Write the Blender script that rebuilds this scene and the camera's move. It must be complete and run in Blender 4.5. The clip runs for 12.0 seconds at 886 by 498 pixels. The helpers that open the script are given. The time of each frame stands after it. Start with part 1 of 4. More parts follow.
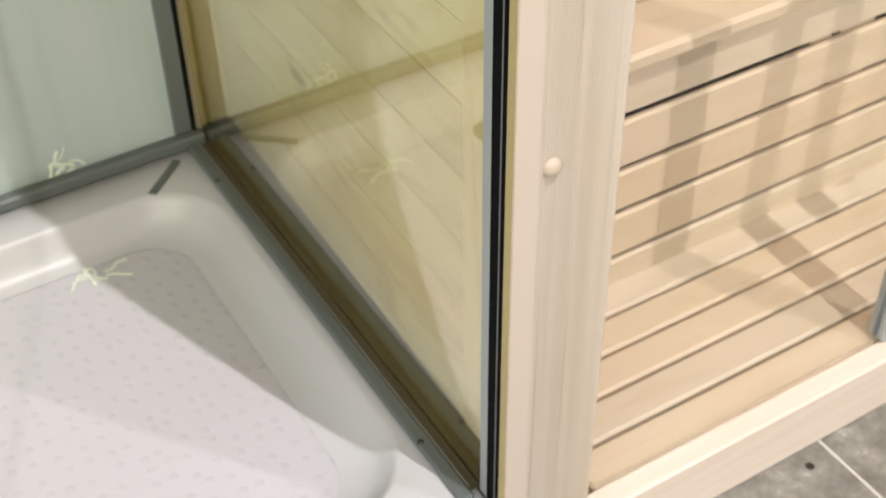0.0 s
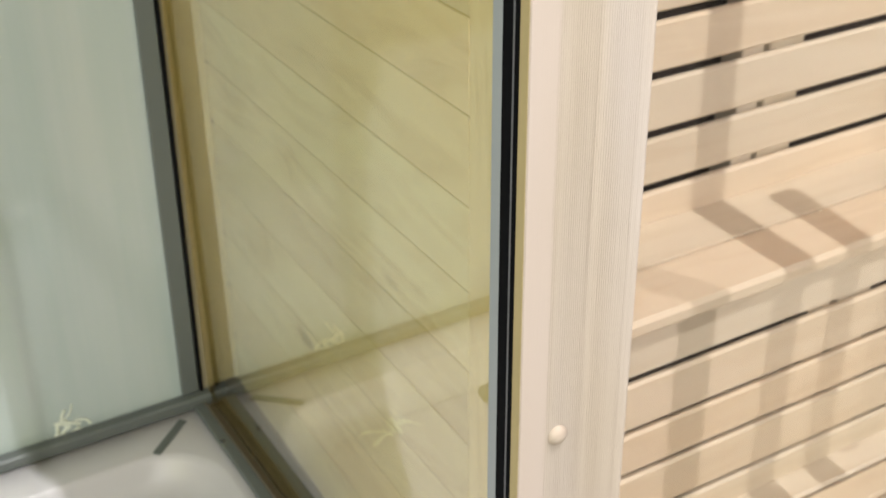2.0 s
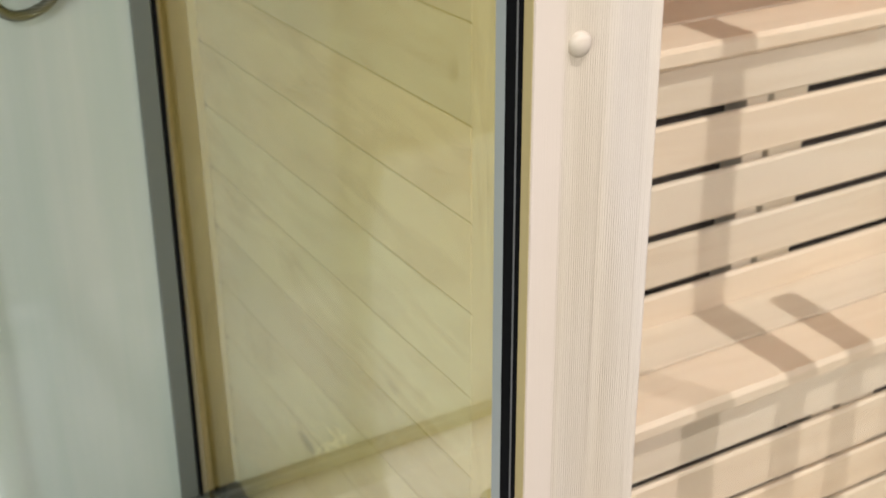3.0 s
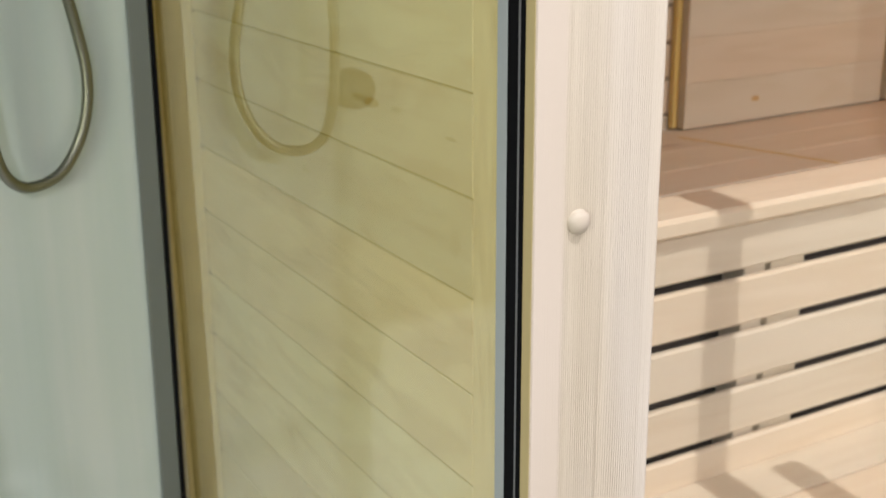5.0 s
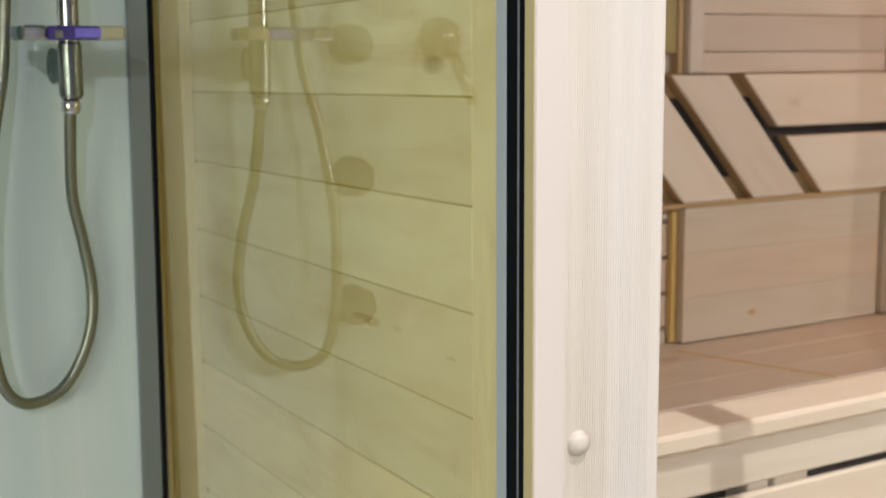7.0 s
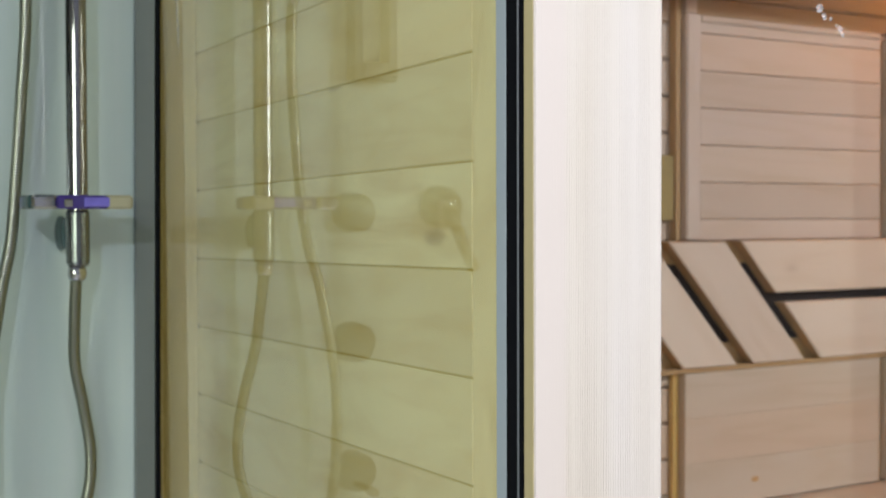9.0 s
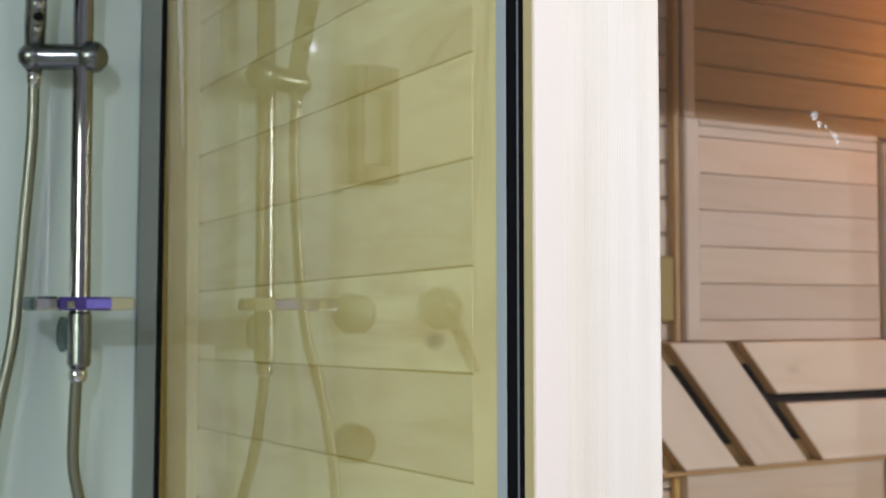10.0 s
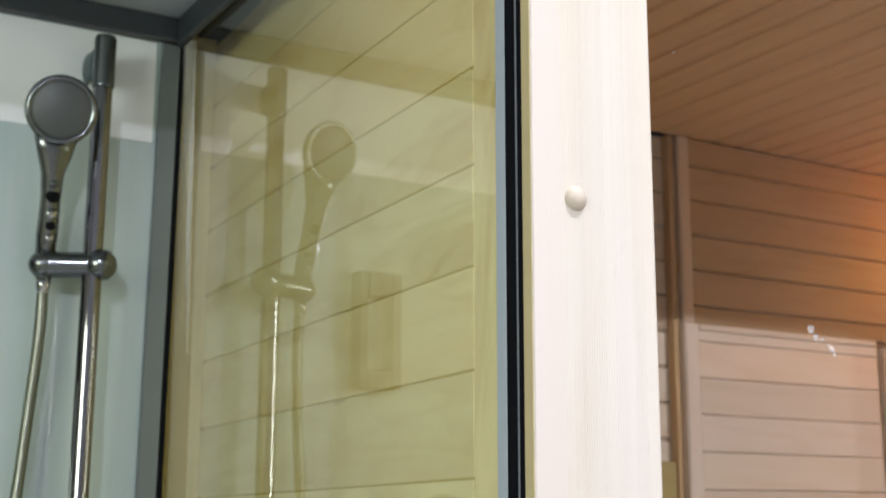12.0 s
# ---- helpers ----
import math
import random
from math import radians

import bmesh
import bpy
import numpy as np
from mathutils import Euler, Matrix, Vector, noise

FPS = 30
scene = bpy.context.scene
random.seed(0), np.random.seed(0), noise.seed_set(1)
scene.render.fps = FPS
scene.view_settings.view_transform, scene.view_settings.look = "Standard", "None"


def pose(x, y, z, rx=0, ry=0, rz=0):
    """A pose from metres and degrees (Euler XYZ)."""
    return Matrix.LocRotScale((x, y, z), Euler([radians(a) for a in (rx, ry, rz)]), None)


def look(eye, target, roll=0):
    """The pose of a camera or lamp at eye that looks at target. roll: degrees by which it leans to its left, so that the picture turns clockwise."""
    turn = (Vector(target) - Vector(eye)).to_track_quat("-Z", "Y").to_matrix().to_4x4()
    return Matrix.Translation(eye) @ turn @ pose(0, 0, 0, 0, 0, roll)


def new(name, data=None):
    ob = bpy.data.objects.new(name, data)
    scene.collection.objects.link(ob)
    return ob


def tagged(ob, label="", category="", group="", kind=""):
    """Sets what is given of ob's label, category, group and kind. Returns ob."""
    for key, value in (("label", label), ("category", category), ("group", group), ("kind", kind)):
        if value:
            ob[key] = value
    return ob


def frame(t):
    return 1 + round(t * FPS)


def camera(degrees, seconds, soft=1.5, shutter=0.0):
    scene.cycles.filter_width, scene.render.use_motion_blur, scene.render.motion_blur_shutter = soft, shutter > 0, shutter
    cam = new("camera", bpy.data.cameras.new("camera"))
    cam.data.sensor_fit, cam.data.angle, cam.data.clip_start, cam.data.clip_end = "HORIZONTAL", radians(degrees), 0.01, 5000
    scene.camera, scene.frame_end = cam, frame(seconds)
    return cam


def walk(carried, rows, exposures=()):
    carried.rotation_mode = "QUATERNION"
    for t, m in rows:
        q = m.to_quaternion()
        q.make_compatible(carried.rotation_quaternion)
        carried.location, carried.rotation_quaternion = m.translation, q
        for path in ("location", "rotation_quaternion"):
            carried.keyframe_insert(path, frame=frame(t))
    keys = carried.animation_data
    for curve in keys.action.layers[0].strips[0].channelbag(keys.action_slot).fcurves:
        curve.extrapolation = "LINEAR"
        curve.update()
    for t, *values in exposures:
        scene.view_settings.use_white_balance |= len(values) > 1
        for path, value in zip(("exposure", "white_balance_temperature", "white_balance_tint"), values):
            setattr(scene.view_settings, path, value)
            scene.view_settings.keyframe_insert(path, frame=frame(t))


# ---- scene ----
cam = camera(38.501, 12.0, soft=1.8)
cam.data.dof.use_dof = True
cam.data.dof.focus_distance, cam.data.dof.aperture_fstop = 1.02, 9.5
walk(cam, [
    (0.0, pose(0.0171, 0.0217, 1.3613, 48.856, 0.789, -31.343)),
    (0.5, pose(0.0153, 0.0198, 1.3663, 51.611, 0.770, -31.263)),
    (1.0, pose(0.0136, 0.0179, 1.3710, 54.716, 0.603, -31.075)),
    (1.5, pose(0.0120, 0.0160, 1.3756, 57.162, 0.600, -31.021)),
    (2.0, pose(0.0105, 0.0142, 1.3800, 60.393, 0.464, -30.896)),
    (2.5, pose(0.0090, 0.0125, 1.3842, 62.405, 0.455, -30.851)),
    (3.0, pose(0.0077, 0.0107, 1.3883, 64.918, 0.453, -30.802)),
    (3.5, pose(0.0063, 0.0090, 1.3922, 67.240, 0.373, -30.731)),
    (3.7, pose(0.0058, 0.0083, 1.3938, 67.929, 0.322, -30.691)),
    (5.3, pose(0.0017, 0.0026, 1.4053, 73.302, 0.383, -30.756)),
    (5.5, pose(0.0012, 0.0019, 1.4066, 74.175, 0.385, -30.750)),
    (6.0, pose(0.0000, 0.0000, 1.4100, 76.473, 0.393, -30.747)),
    (6.5, pose(-0.0013, -0.0020, 1.4133, 78.549, 0.392, -30.743)),
    (7.0, pose(-0.0025, -0.0040, 1.4165, 81.477, 0.373, -30.760)),
    (7.2, pose(-0.0031, -0.0049, 1.4177, 82.553, 0.395, -30.761)),
    (8.8, pose(-0.0075, -0.0123, 1.4277, 87.675, 0.307, -30.747)),
    (9.0, pose(-0.0081, -0.0134, 1.4289, 88.597, 0.156, -30.709)),
    (9.5, pose(-0.0097, -0.0161, 1.4319, 90.912, 0.084, -30.668)),
    (10.0, pose(-0.0113, -0.0189, 1.4350, 92.973, 0.054, -30.674)),
    (10.5, pose(-0.0131, -0.0219, 1.4381, 94.914, -0.021, -30.655)),
    (11.0, pose(-0.0149, -0.0252, 1.4412, 97.407, -0.077, -30.642)),
    (11.5, pose(-0.0169, -0.0286, 1.4443, 99.675, -0.108, -30.636)),
    (12.0, pose(-0.0190, -0.0322, 1.4475, 101.794, -0.141, -30.611)),
], exposures=[(0.0, -0.01, 6850, 10), (3.0, -0.06, 6600, 10), (6.5, -0.09, 6300, 10), (9.5, -0.05, 5700, 9), (12.0, 0.0, 5800, 9)])

# ---------------------------------------------------------------- light
world = bpy.data.worlds.new("hall_air")
scene.world = world
world.use_nodes = True
world.node_tree.nodes["Background"].inputs[0].default_value = (0.95, 1.0, 1.05, 1)
world.node_tree.nodes["Background"].inputs[1].default_value = 0.15


def lamp(name, kind, energy, colour, m, size):
    data = bpy.data.lights.new(name, kind)
    data.energy, data.color = energy, colour
    if kind == "AREA":
        data.shape, data.size, data.size_y = "RECTANGLE", size[0], size[1]
    else:
        data.shadow_soft_size = size
    ob = new(name, data)
    ob.matrix_world = m
    return ob


lamp("hall_spot", "POINT", 790, (0.965, 0.95, 0.995), pose(1.11, -1.0, 5.2), 0.02)
lamp("hall_spot", "POINT", 405, (1.0, 0.935, 1.0), pose(3.11, -2.79, 2.86), 0.04)
# added overhead fill for ambient light, without a fixture
lamp("ceiling_fill_light", "AREA", 19, (0.95, 0.98, 1.0), pose(-1.6, -2.0, 5.58), (3.5, 3.5))
# added fill lamp on the west wall; no window stands there
lamp("hall_fill_light", "AREA", 168, (0.97, 1.0, 0.92), look((-3.7, -2.1, 1.88), (0.0, -2.1, 1.88)), (2.6, 1.3))
lamp("hall_spot", "POINT", 172, (1.0, 0.97, 0.98), pose(-1.52, -2.4, 2.737), 0.03)
lamp("sauna_lamp_bulb", "POINT", 4.3, (1.0, 0.37, 0.04), pose(2.28, 1.45, 1.97), 0.04)

# ---------------------------------------------------------------- materials


class Tree:
    def __init__(self, name):
        self.mat = bpy.data.materials.new(name)
        self.mat.use_nodes = True
        self.t = self.mat.node_tree
        self.t.nodes.clear()
        self.out = self.t.nodes.new("ShaderNodeOutputMaterial")

    def n(self, kind, **kw):
        node = self.t.nodes.new("ShaderNode" + kind)
        for k, v in kw.items():
            if k in node.inputs.keys():
                node.inputs[k].default_value = v
        return node

    def link(self, a, b):
        self.t.links.new(a, b)

    def math(self, op, a, b=0.0):
        node = self.t.nodes.new("ShaderNodeMath")
        node.operation = op
        for i, v in enumerate((a, b)):
            if isinstance(v, (int, float)):
                node.inputs[i].default_value = v
            else:
                self.link(v, node.inputs[i])
        return node.outputs[0]

    def ramp(self, fac, stops):
        node = self.t.nodes.new("ShaderNodeValToRGB")
        el = node.color_ramp.elements
        while len(el) < len(stops):
            el.new(0.5)
        for e, (p, c) in zip(el, stops):
            e.position, e.color = p, (*c, 1) if len(c) == 3 else c
        self.link(fac, node.inputs[0])
        return node.outputs[0]

    def mix(self, fac, a, b, blend="MIX"):
        node = self.t.nodes.new("ShaderNodeMixRGB")
        node.blend_type = blend
        for i, v in enumerate((fac, a, b)):
            if isinstance(v, (int, float)):
                node.inputs[i].default_value = v
            elif isinstance(v, tuple):
                node.inputs[i].default_value = (*v, 1)
            else:
                self.link(v, node.inputs[i])
        return node.outputs[0]


def wood(name, pale, dark, ring=26.0, bump=0.25, rough=0.55, vary=0.25, grooves=0.0, knots=0.35, figure=0.42, stain=0.0):
    """Sawn softwood: grain runs along the local x axis; each board is shifted by its own random number."""
    w = Tree(name)
    tex = w.n("TexCoord")
    info = w.n("ObjectInfo")
    shift = w.n("VectorMath")
    shift.operation = "MULTIPLY_ADD"
    w.link(info.outputs["Random"], shift.inputs[0])
    shift.inputs[1].default_value = (37.0, 11.0, 23.0)
    w.link(tex.outputs["Object"], shift.inputs[2])
    pos = shift.outputs[0]
    # long figure
    m1 = w.n("Mapping")
    m1.inputs["Scale"].default_value = (0.9, ring * 0.45, ring * 0.45)
    w.link(pos, m1.inputs[0])
    fig = w.n("TexNoise", Scale=1.0, Detail=3.0, Roughness=0.55, Distortion=0.5)
    w.link(m1.outputs[0], fig.inputs["Vector"])
    rings = w.math("FRACT", w.math("MULTIPLY", fig.outputs[0], 7.0))
    line = w.ramp(rings, [(0.0, (0.25, 0.25, 0.25)), (0.55, (0.0, 0.0, 0.0)), (0.92, (1, 1, 1)), (1.0, (0.3, 0.3, 0.3))])
    # fine fibre
    m2 = w.n("Mapping")
    m2.inputs["Scale"].default_value = (9.0, 420.0, 420.0)
    w.link(pos, m2.inputs[0])
    fib = w.n("TexNoise", Scale=1.0, Detail=2.0, Roughness=0.6)
    w.link(m2.outputs[0], fib.inputs["Vector"])
    # broad blotches
    m3 = w.n("Mapping")
    m3.inputs["Scale"].default_value = (2.2, 9.0, 9.0)
    w.link(pos, m3.inputs[0])
    blot = w.n("TexNoise", Scale=1.0, Detail=2.0)
    w.link(m3.outputs[0], blot.inputs["Vector"])
    # knots, few and small
    m4 = w.n("Mapping")
    m4.inputs["Scale"].default_value = (2.4, 6.0, 6.0)
    w.link(pos, m4.inputs[0])
    vor = w.n("TexVoronoi", Scale=1.0)
    w.link(m4.outputs[0], vor.inputs["Vector"])
    knot = w.ramp(vor.outputs["Distance"], [(0.0, (1, 1, 1)), (0.045, (0.8, 0.8, 0.8)), (0.075, (0, 0, 0))])
    col = w.mix(w.math("MULTIPLY", line, figure), pale, dark)
    col = w.mix(w.math("MULTIPLY", fib.outputs[0], 0.22), col, dark)
    col = w.mix(w.math("MULTIPLY", blot.outputs[0], vary), col, tuple(c * k for c, k in zip(dark, (1.08, 0.98, 0.92))))
    tone = w.ramp(info.outputs["Random"], [(0.0, (0.88, 0.85, 0.80)), (0.3, (1.0, 1.0, 1.0)), (0.6, (1.0, 0.93, 0.85)), (0.8, (0.94, 0.95, 0.91)), (1.0, (1.0, 0.98, 0.94))])
    col = w.mix(1.0, col, tone, "MULTIPLY")
    col = w.mix(w.math("MULTIPLY", knot, knots), col, (0.22, 0.10, 0.035))
    if stain:
        m6 = w.n("Mapping")
        m6.inputs["Scale"].default_value = (4.0, 14.0, 14.0)
        w.link(pos, m6.inputs[0])
        st = w.n("TexNoise", Scale=1.0, Detail=5.0, Roughness=0.7, Distortion=0.8)
        w.link(m6.outputs[0], st.inputs["Vector"])
        spots = w.ramp(st.outputs[0], [(0.46, (0, 0, 0)), (0.60, (0.45, 0.45, 0.45)), (0.70, (1, 1, 1))])
        col = w.mix(w.math("MULTIPLY", spots, stain), col, (0.55, 0.36, 0.10))
    hgt = w.math("ADD", w.math("MULTIPLY", line, -0.5), w.math("MULTIPLY", fib.outputs[0], 0.5))
    if grooves:
        m5 = w.n("Mapping")
        m5.inputs["Scale"].default_value = (0.35, 420.0, 420.0)
        w.link(pos, m5.inputs[0])
        gr = w.n("TexNoise", Scale=1.0, Detail=2.5, Roughness=0.65)
        w.link(m5.outputs[0], gr.inputs["Vector"])
        cut = w.ramp(gr.outputs[0], [(0.30, (1, 1, 1)), (0.42, (0, 0, 0))])
        hgt = w.math("ADD", hgt, w.math("MULTIPLY", cut, -grooves))
        col = w.mix(w.math("MULTIPLY", cut, 0.5), col, dark)
    bp = w.n("Bump", Strength=bump, Distance=0.0012)
    w.link(hgt, bp.inputs["Height"])
    bsdf = w.n("BsdfPrincipled", Roughness=rough)
    bsdf.inputs["Specular IOR Level"].default_value = 0.35
    w.link(col, bsdf.inputs["Base Color"])
    w.link(bp.outputs[0], bsdf.inputs["Normal"])
    w.link(bsdf.outputs[0], w.out.inputs[0])
    return w.mat


def brushed(name, width):
    """Pale planed softwood, brushed so that the soft rings stand back as fine grooves along the local x axis."""
    w = Tree(name)
    tex = w.n("TexCoord")
    sep = w.n("SeparateXYZ")
    w.link(tex.outputs["Object"], sep.inputs[0])

    def streak(sx, sy, detail=2.0):
        m = w.n("Mapping")
        m.inputs["Scale"].default_value = (sx, sy, sy)
        w.link(tex.outputs["Object"], m.inputs[0])
        no = w.n("TexNoise", Scale=1.0, Detail=detail, Roughness=0.55)
        w.link(m.outputs[0], no.inputs["Vector"])
        return no.outputs[0]

    wander = w.math("MULTIPLY", streak(1.3, 22.0, 3.0), 26.0)
    phase = w.math("ADD", w.math("MULTIPLY", sep.outputs[1], 2900.0), wander)
    ring = w.ramp(w.math("SINE", phase), [(0.25, (0, 0, 0)), (0.85, (1, 1, 1))])
    patchy = w.ramp(streak(0.8, 160.0), [(0.36, (0.35, 0.35, 0.35)), (0.62, (1, 1, 1))])
    crack = w.ramp(streak(0.45, 330.0), [(0.28, (1, 1, 1)), (0.36, (0, 0, 0))])
    across = w.math("ADD", w.math("DIVIDE", sep.outputs[1], width), 0.5)
    worn = w.ramp(across, [(0.21, (0.03, 0.03, 0.03)), (0.25, (1, 1, 1)), (0.45, (0.95, 0.95, 0.95)), (0.70, (0.8, 0.8, 0.8)), (0.88, (0.65, 0.65, 0.65)), (0.95, (0.1, 0.1, 0.1))])
    groove = w.math("MULTIPLY", w.math("MAXIMUM", w.math("MULTIPLY", ring, patchy), crack), worn)
    foot = w.ramp(w.math("ADD", w.math("MULTIPLY", sep.outputs[0], 0.45), 0.5), [(0.18, (1, 1, 1)), (0.42, (0.8, 0.8, 0.8)), (0.62, (0.32, 0.32, 0.32))])
    groove = w.math("MULTIPLY", groove, foot)
    bare = w.ramp(across, [(0.21, (1, 1, 1)), (0.245, (0, 0, 0))])
    fibre = streak(14.0, 900.0)
    cloud = w.ramp(streak(1.6, 14.0), [(0.35, (0, 0, 0)), (0.65, (1, 1, 1))])
    col = w.mix(cloud, (0.575, 0.517, 0.448), (0.545, 0.473, 0.37))
    col = w.mix(w.math("MULTIPLY", bare, 0.7), col, (0.527, 0.452, 0.388))
    col = w.mix(w.math("MULTIPLY", fibre, 0.18), col, (0.60, 0.50, 0.39))
    col = w.mix(w.math("MULTIPLY", groove, 0.78), col, (0.34, 0.26, 0.17))
    bp = w.n("Bump", Strength=0.85, Distance=0.0012)
    w.link(w.math("SUBTRACT", w.math("MULTIPLY", fibre, 0.15), groove), bp.inputs["Height"])
    bsdf = w.n("BsdfPrincipled", Roughness=0.6)
    bsdf.inputs["Specular IOR Level"].default_value = 0.3
    w.link(col, bsdf.inputs["Base Color"])
    w.link(bp.outputs[0], bsdf.inputs["Normal"])
    w.link(bsdf.outputs[0], w.out.inputs[0])
    return w.mat


def plain(name, colour, rough=0.5, metal=0.0, scale=30.0, vary=0.08, bump=0.0, spec=0.5, coat=0.0):
    w = Tree(name)
    tex = w.n("TexCoord")
    no = w.n("TexNoise", Scale=scale, Detail=4.0)
    w.link(tex.outputs["Object"], no.inputs["Vector"])
    no2 = w.n("TexNoise", Scale=scale * 0.08, Detail=2.0)
    w.link(tex.outputs["Object"], no2.inputs["Vector"])
    fac = w.math("ADD", w.math("MULTIPLY", no.outputs[0], 0.5), w.math("MULTIPLY", no2.outputs[0], 0.5))
    col = w.mix(fac, tuple(c * (1 - vary) for c in colour), tuple(min(1.0, c * (1 + vary)) for c in colour))
    bsdf = w.n("BsdfPrincipled", Metallic=metal)
    bsdf.inputs["Specular IOR Level"].default_value = spec
    bsdf.inputs["Coat Weight"].default_value = coat
    w.link(col, bsdf.inputs["Base Color"])
    w.link(w.math("ADD", w.math("MULTIPLY", no.outputs[0], rough * 0.3), rough * 0.85), bsdf.inputs["Roughness"])
    if bump:
        bp = w.n("Bump", Strength=bump, Distance=0.001)
        w.link(no.outputs[0], bp.inputs["Height"])
        w.link(bp.outputs[0], bsdf.inputs["Normal"])
    w.link(bsdf.outputs[0], w.out.inputs[0])
    return w.mat


def glass(name, tint, ior=1.5, gloss=1.0, rise=5.0):
    """Clear sheet: straight tinted passage and a mirror-like reflection that grows at grazing angles."""
    w = Tree(name)
    tr = w.n("BsdfTransparent")
    tr.inputs[0].default_value = (*tint, 1)
    gl = w.n("BsdfGlossy", Roughness=0.015)
    gl.inputs[0].default_value = (gloss, gloss, gloss, 1)
    lw = w.n("LayerWeight", Blend=0.5)
    f0 = ((ior - 1) / (ior + 1)) ** 2
    grow = w.math("MULTIPLY", w.math("POWER", lw.outputs["Facing"], rise), 1.0 - f0)
    fac = w.math("ADD", grow, f0)
    tex = w.n("TexCoord")
    no = w.n("TexNoise", Scale=2.5, Detail=1.0)
    w.link(tex.outputs["Object"], no.inputs["Vector"])
    bp = w.n("Bump", Strength=0.008, Distance=0.004)
    w.link(no.outputs[0], bp.inputs["Height"])
    w.link(bp.outputs[0], gl.inputs["Normal"])
    ms = w.n("MixShader")
    w.link(fac, ms.inputs[0])
    w.link(tr.outputs[0], ms.inputs[1])
    w.link(gl.outputs[0], ms.inputs[2])
    w.link(ms.outputs[0], w.out.inputs[0])
    return w.mat


def vinyl(name):
    """Thin milky sheet: mostly clear, a little white, glossy."""
    w = Tree(name)
    tr = w.n("BsdfTransparent")
    tr.inputs[0].default_value = (0.96, 0.96, 0.95, 1)
    bs = w.n("BsdfPrincipled", Roughness=0.18)
    bs.inputs["Base Color"].default_value = (0.85, 0.84, 0.82, 1)
    tex = w.n("TexCoord")
    m = w.n("Mapping")
    m.inputs["Scale"].default_value = (60.0, 60.0, 2.0)
    w.link(tex.outputs["Object"], m.inputs[0])
    no = w.n("TexNoise", Scale=1.0, Detail=2.0)
    w.link(m.outputs[0], no.inputs["Vector"])
    ms = w.n("MixShader")
    w.link(w.ramp(no.outputs[0], [(0.35, (0.12, 0.12, 0.12)), (0.65, (0.42, 0.42, 0.42))]), ms.inputs[0])
    w.link(tr.outputs[0], ms.inputs[1])
    w.link(bs.outputs[0], ms.inputs[2])
    w.link(ms.outputs[0], w.out.inputs[0])
    return w.mat


def stone_tile(name):
    w = Tree(name)
    tex = w.n("TexCoord")
    info = w.n("ObjectInfo")
    shift = w.n("VectorMath")
    shift.operation = "MULTIPLY_ADD"
    w.link(info.outputs["Random"], shift.inputs[0])
    shift.inputs[1].default_value = (19.0, 31.0, 7.0)
    w.link(tex.outputs["Object"], shift.inputs[2])
    a = w.n("TexNoise", Scale=26.0, Detail=8.0, Roughness=0.72)
    b = w.n("TexNoise", Scale=160.0, Detail=4.0)
    v = w.n("TexVoronoi", Scale=20.0)
    for node in (a, b, v):
        w.link(shift.outputs[0], node.inputs["Vector"])
    col = w.ramp(a.outputs[0], [(0.32, (0.12, 0.112, 0.09)), (0.48, (0.20, 0.19, 0.16)), (0.60, (0.28, 0.268, 0.23)), (0.70, (0.55, 0.53, 0.48))])
    col = w.mix(w.math("MULTIPLY", b.outputs[0], 0.35), col, (0.13, 0.12, 0.105))
    pit = w.ramp(v.outputs["Distance"], [(0.0, (1, 1, 1)), (0.07, (0, 0, 0))])
    col = w.mix(w.math("MULTIPLY", pit, 0.7), col, (0.03, 0.027, 0.025))
    bsdf = w.n("BsdfPrincipled", Roughness=0.42)
    w.link(col, bsdf.inputs["Base Color"])
    bp = w.n("Bump", Strength=0.15, Distance=0.001)
    w.link(b.outputs[0], bp.inputs["Height"])
    w.link(bp.outputs[0], bsdf.inputs["Normal"])
    w.link(bsdf.outputs[0], w.out.inputs[0])
    return w.mat


def dimpled_acrylic(name):
    w = Tree(name)
    tex = w.n("TexCoord")
    v = w.n("TexVoronoi", Scale=35.0, Randomness=0.5)
    v.voronoi_dimensions = "2D"
    w.link(tex.outputs["Object"], v.inputs["Vector"])
    dot = w.ramp(v.outputs["Distance"], [(0.0, (1, 1, 1)), (0.14, (0.8, 0.8, 0.8)), (0.25, (0, 0, 0))])
    no = w.n("TexNoise", Scale=3.0, Detail=3.0)
    w.link(tex.outputs["Object"], no.inputs["Vector"])
    col = w.mix(no.outputs[0], (0.540, 0.522, 0.568), (0.580, 0.558, 0.606))
    col = w.mix(w.math("MULTIPLY", dot, 0.17), col, (0.40, 0.39, 0.44))
    bp = w.n("Bump", Strength=0.35, Distance=0.002)
    w.link(dot, bp.inputs["Height"])
    bsdf = w.n("BsdfPrincipled", Roughness=0.22)
    w.link(col, bsdf.inputs["Base Color"])
    w.link(bp.outputs[0], bsdf.inputs["Normal"])
    w.link(bsdf.outputs[0], w.out.inputs[0])
    return w.mat


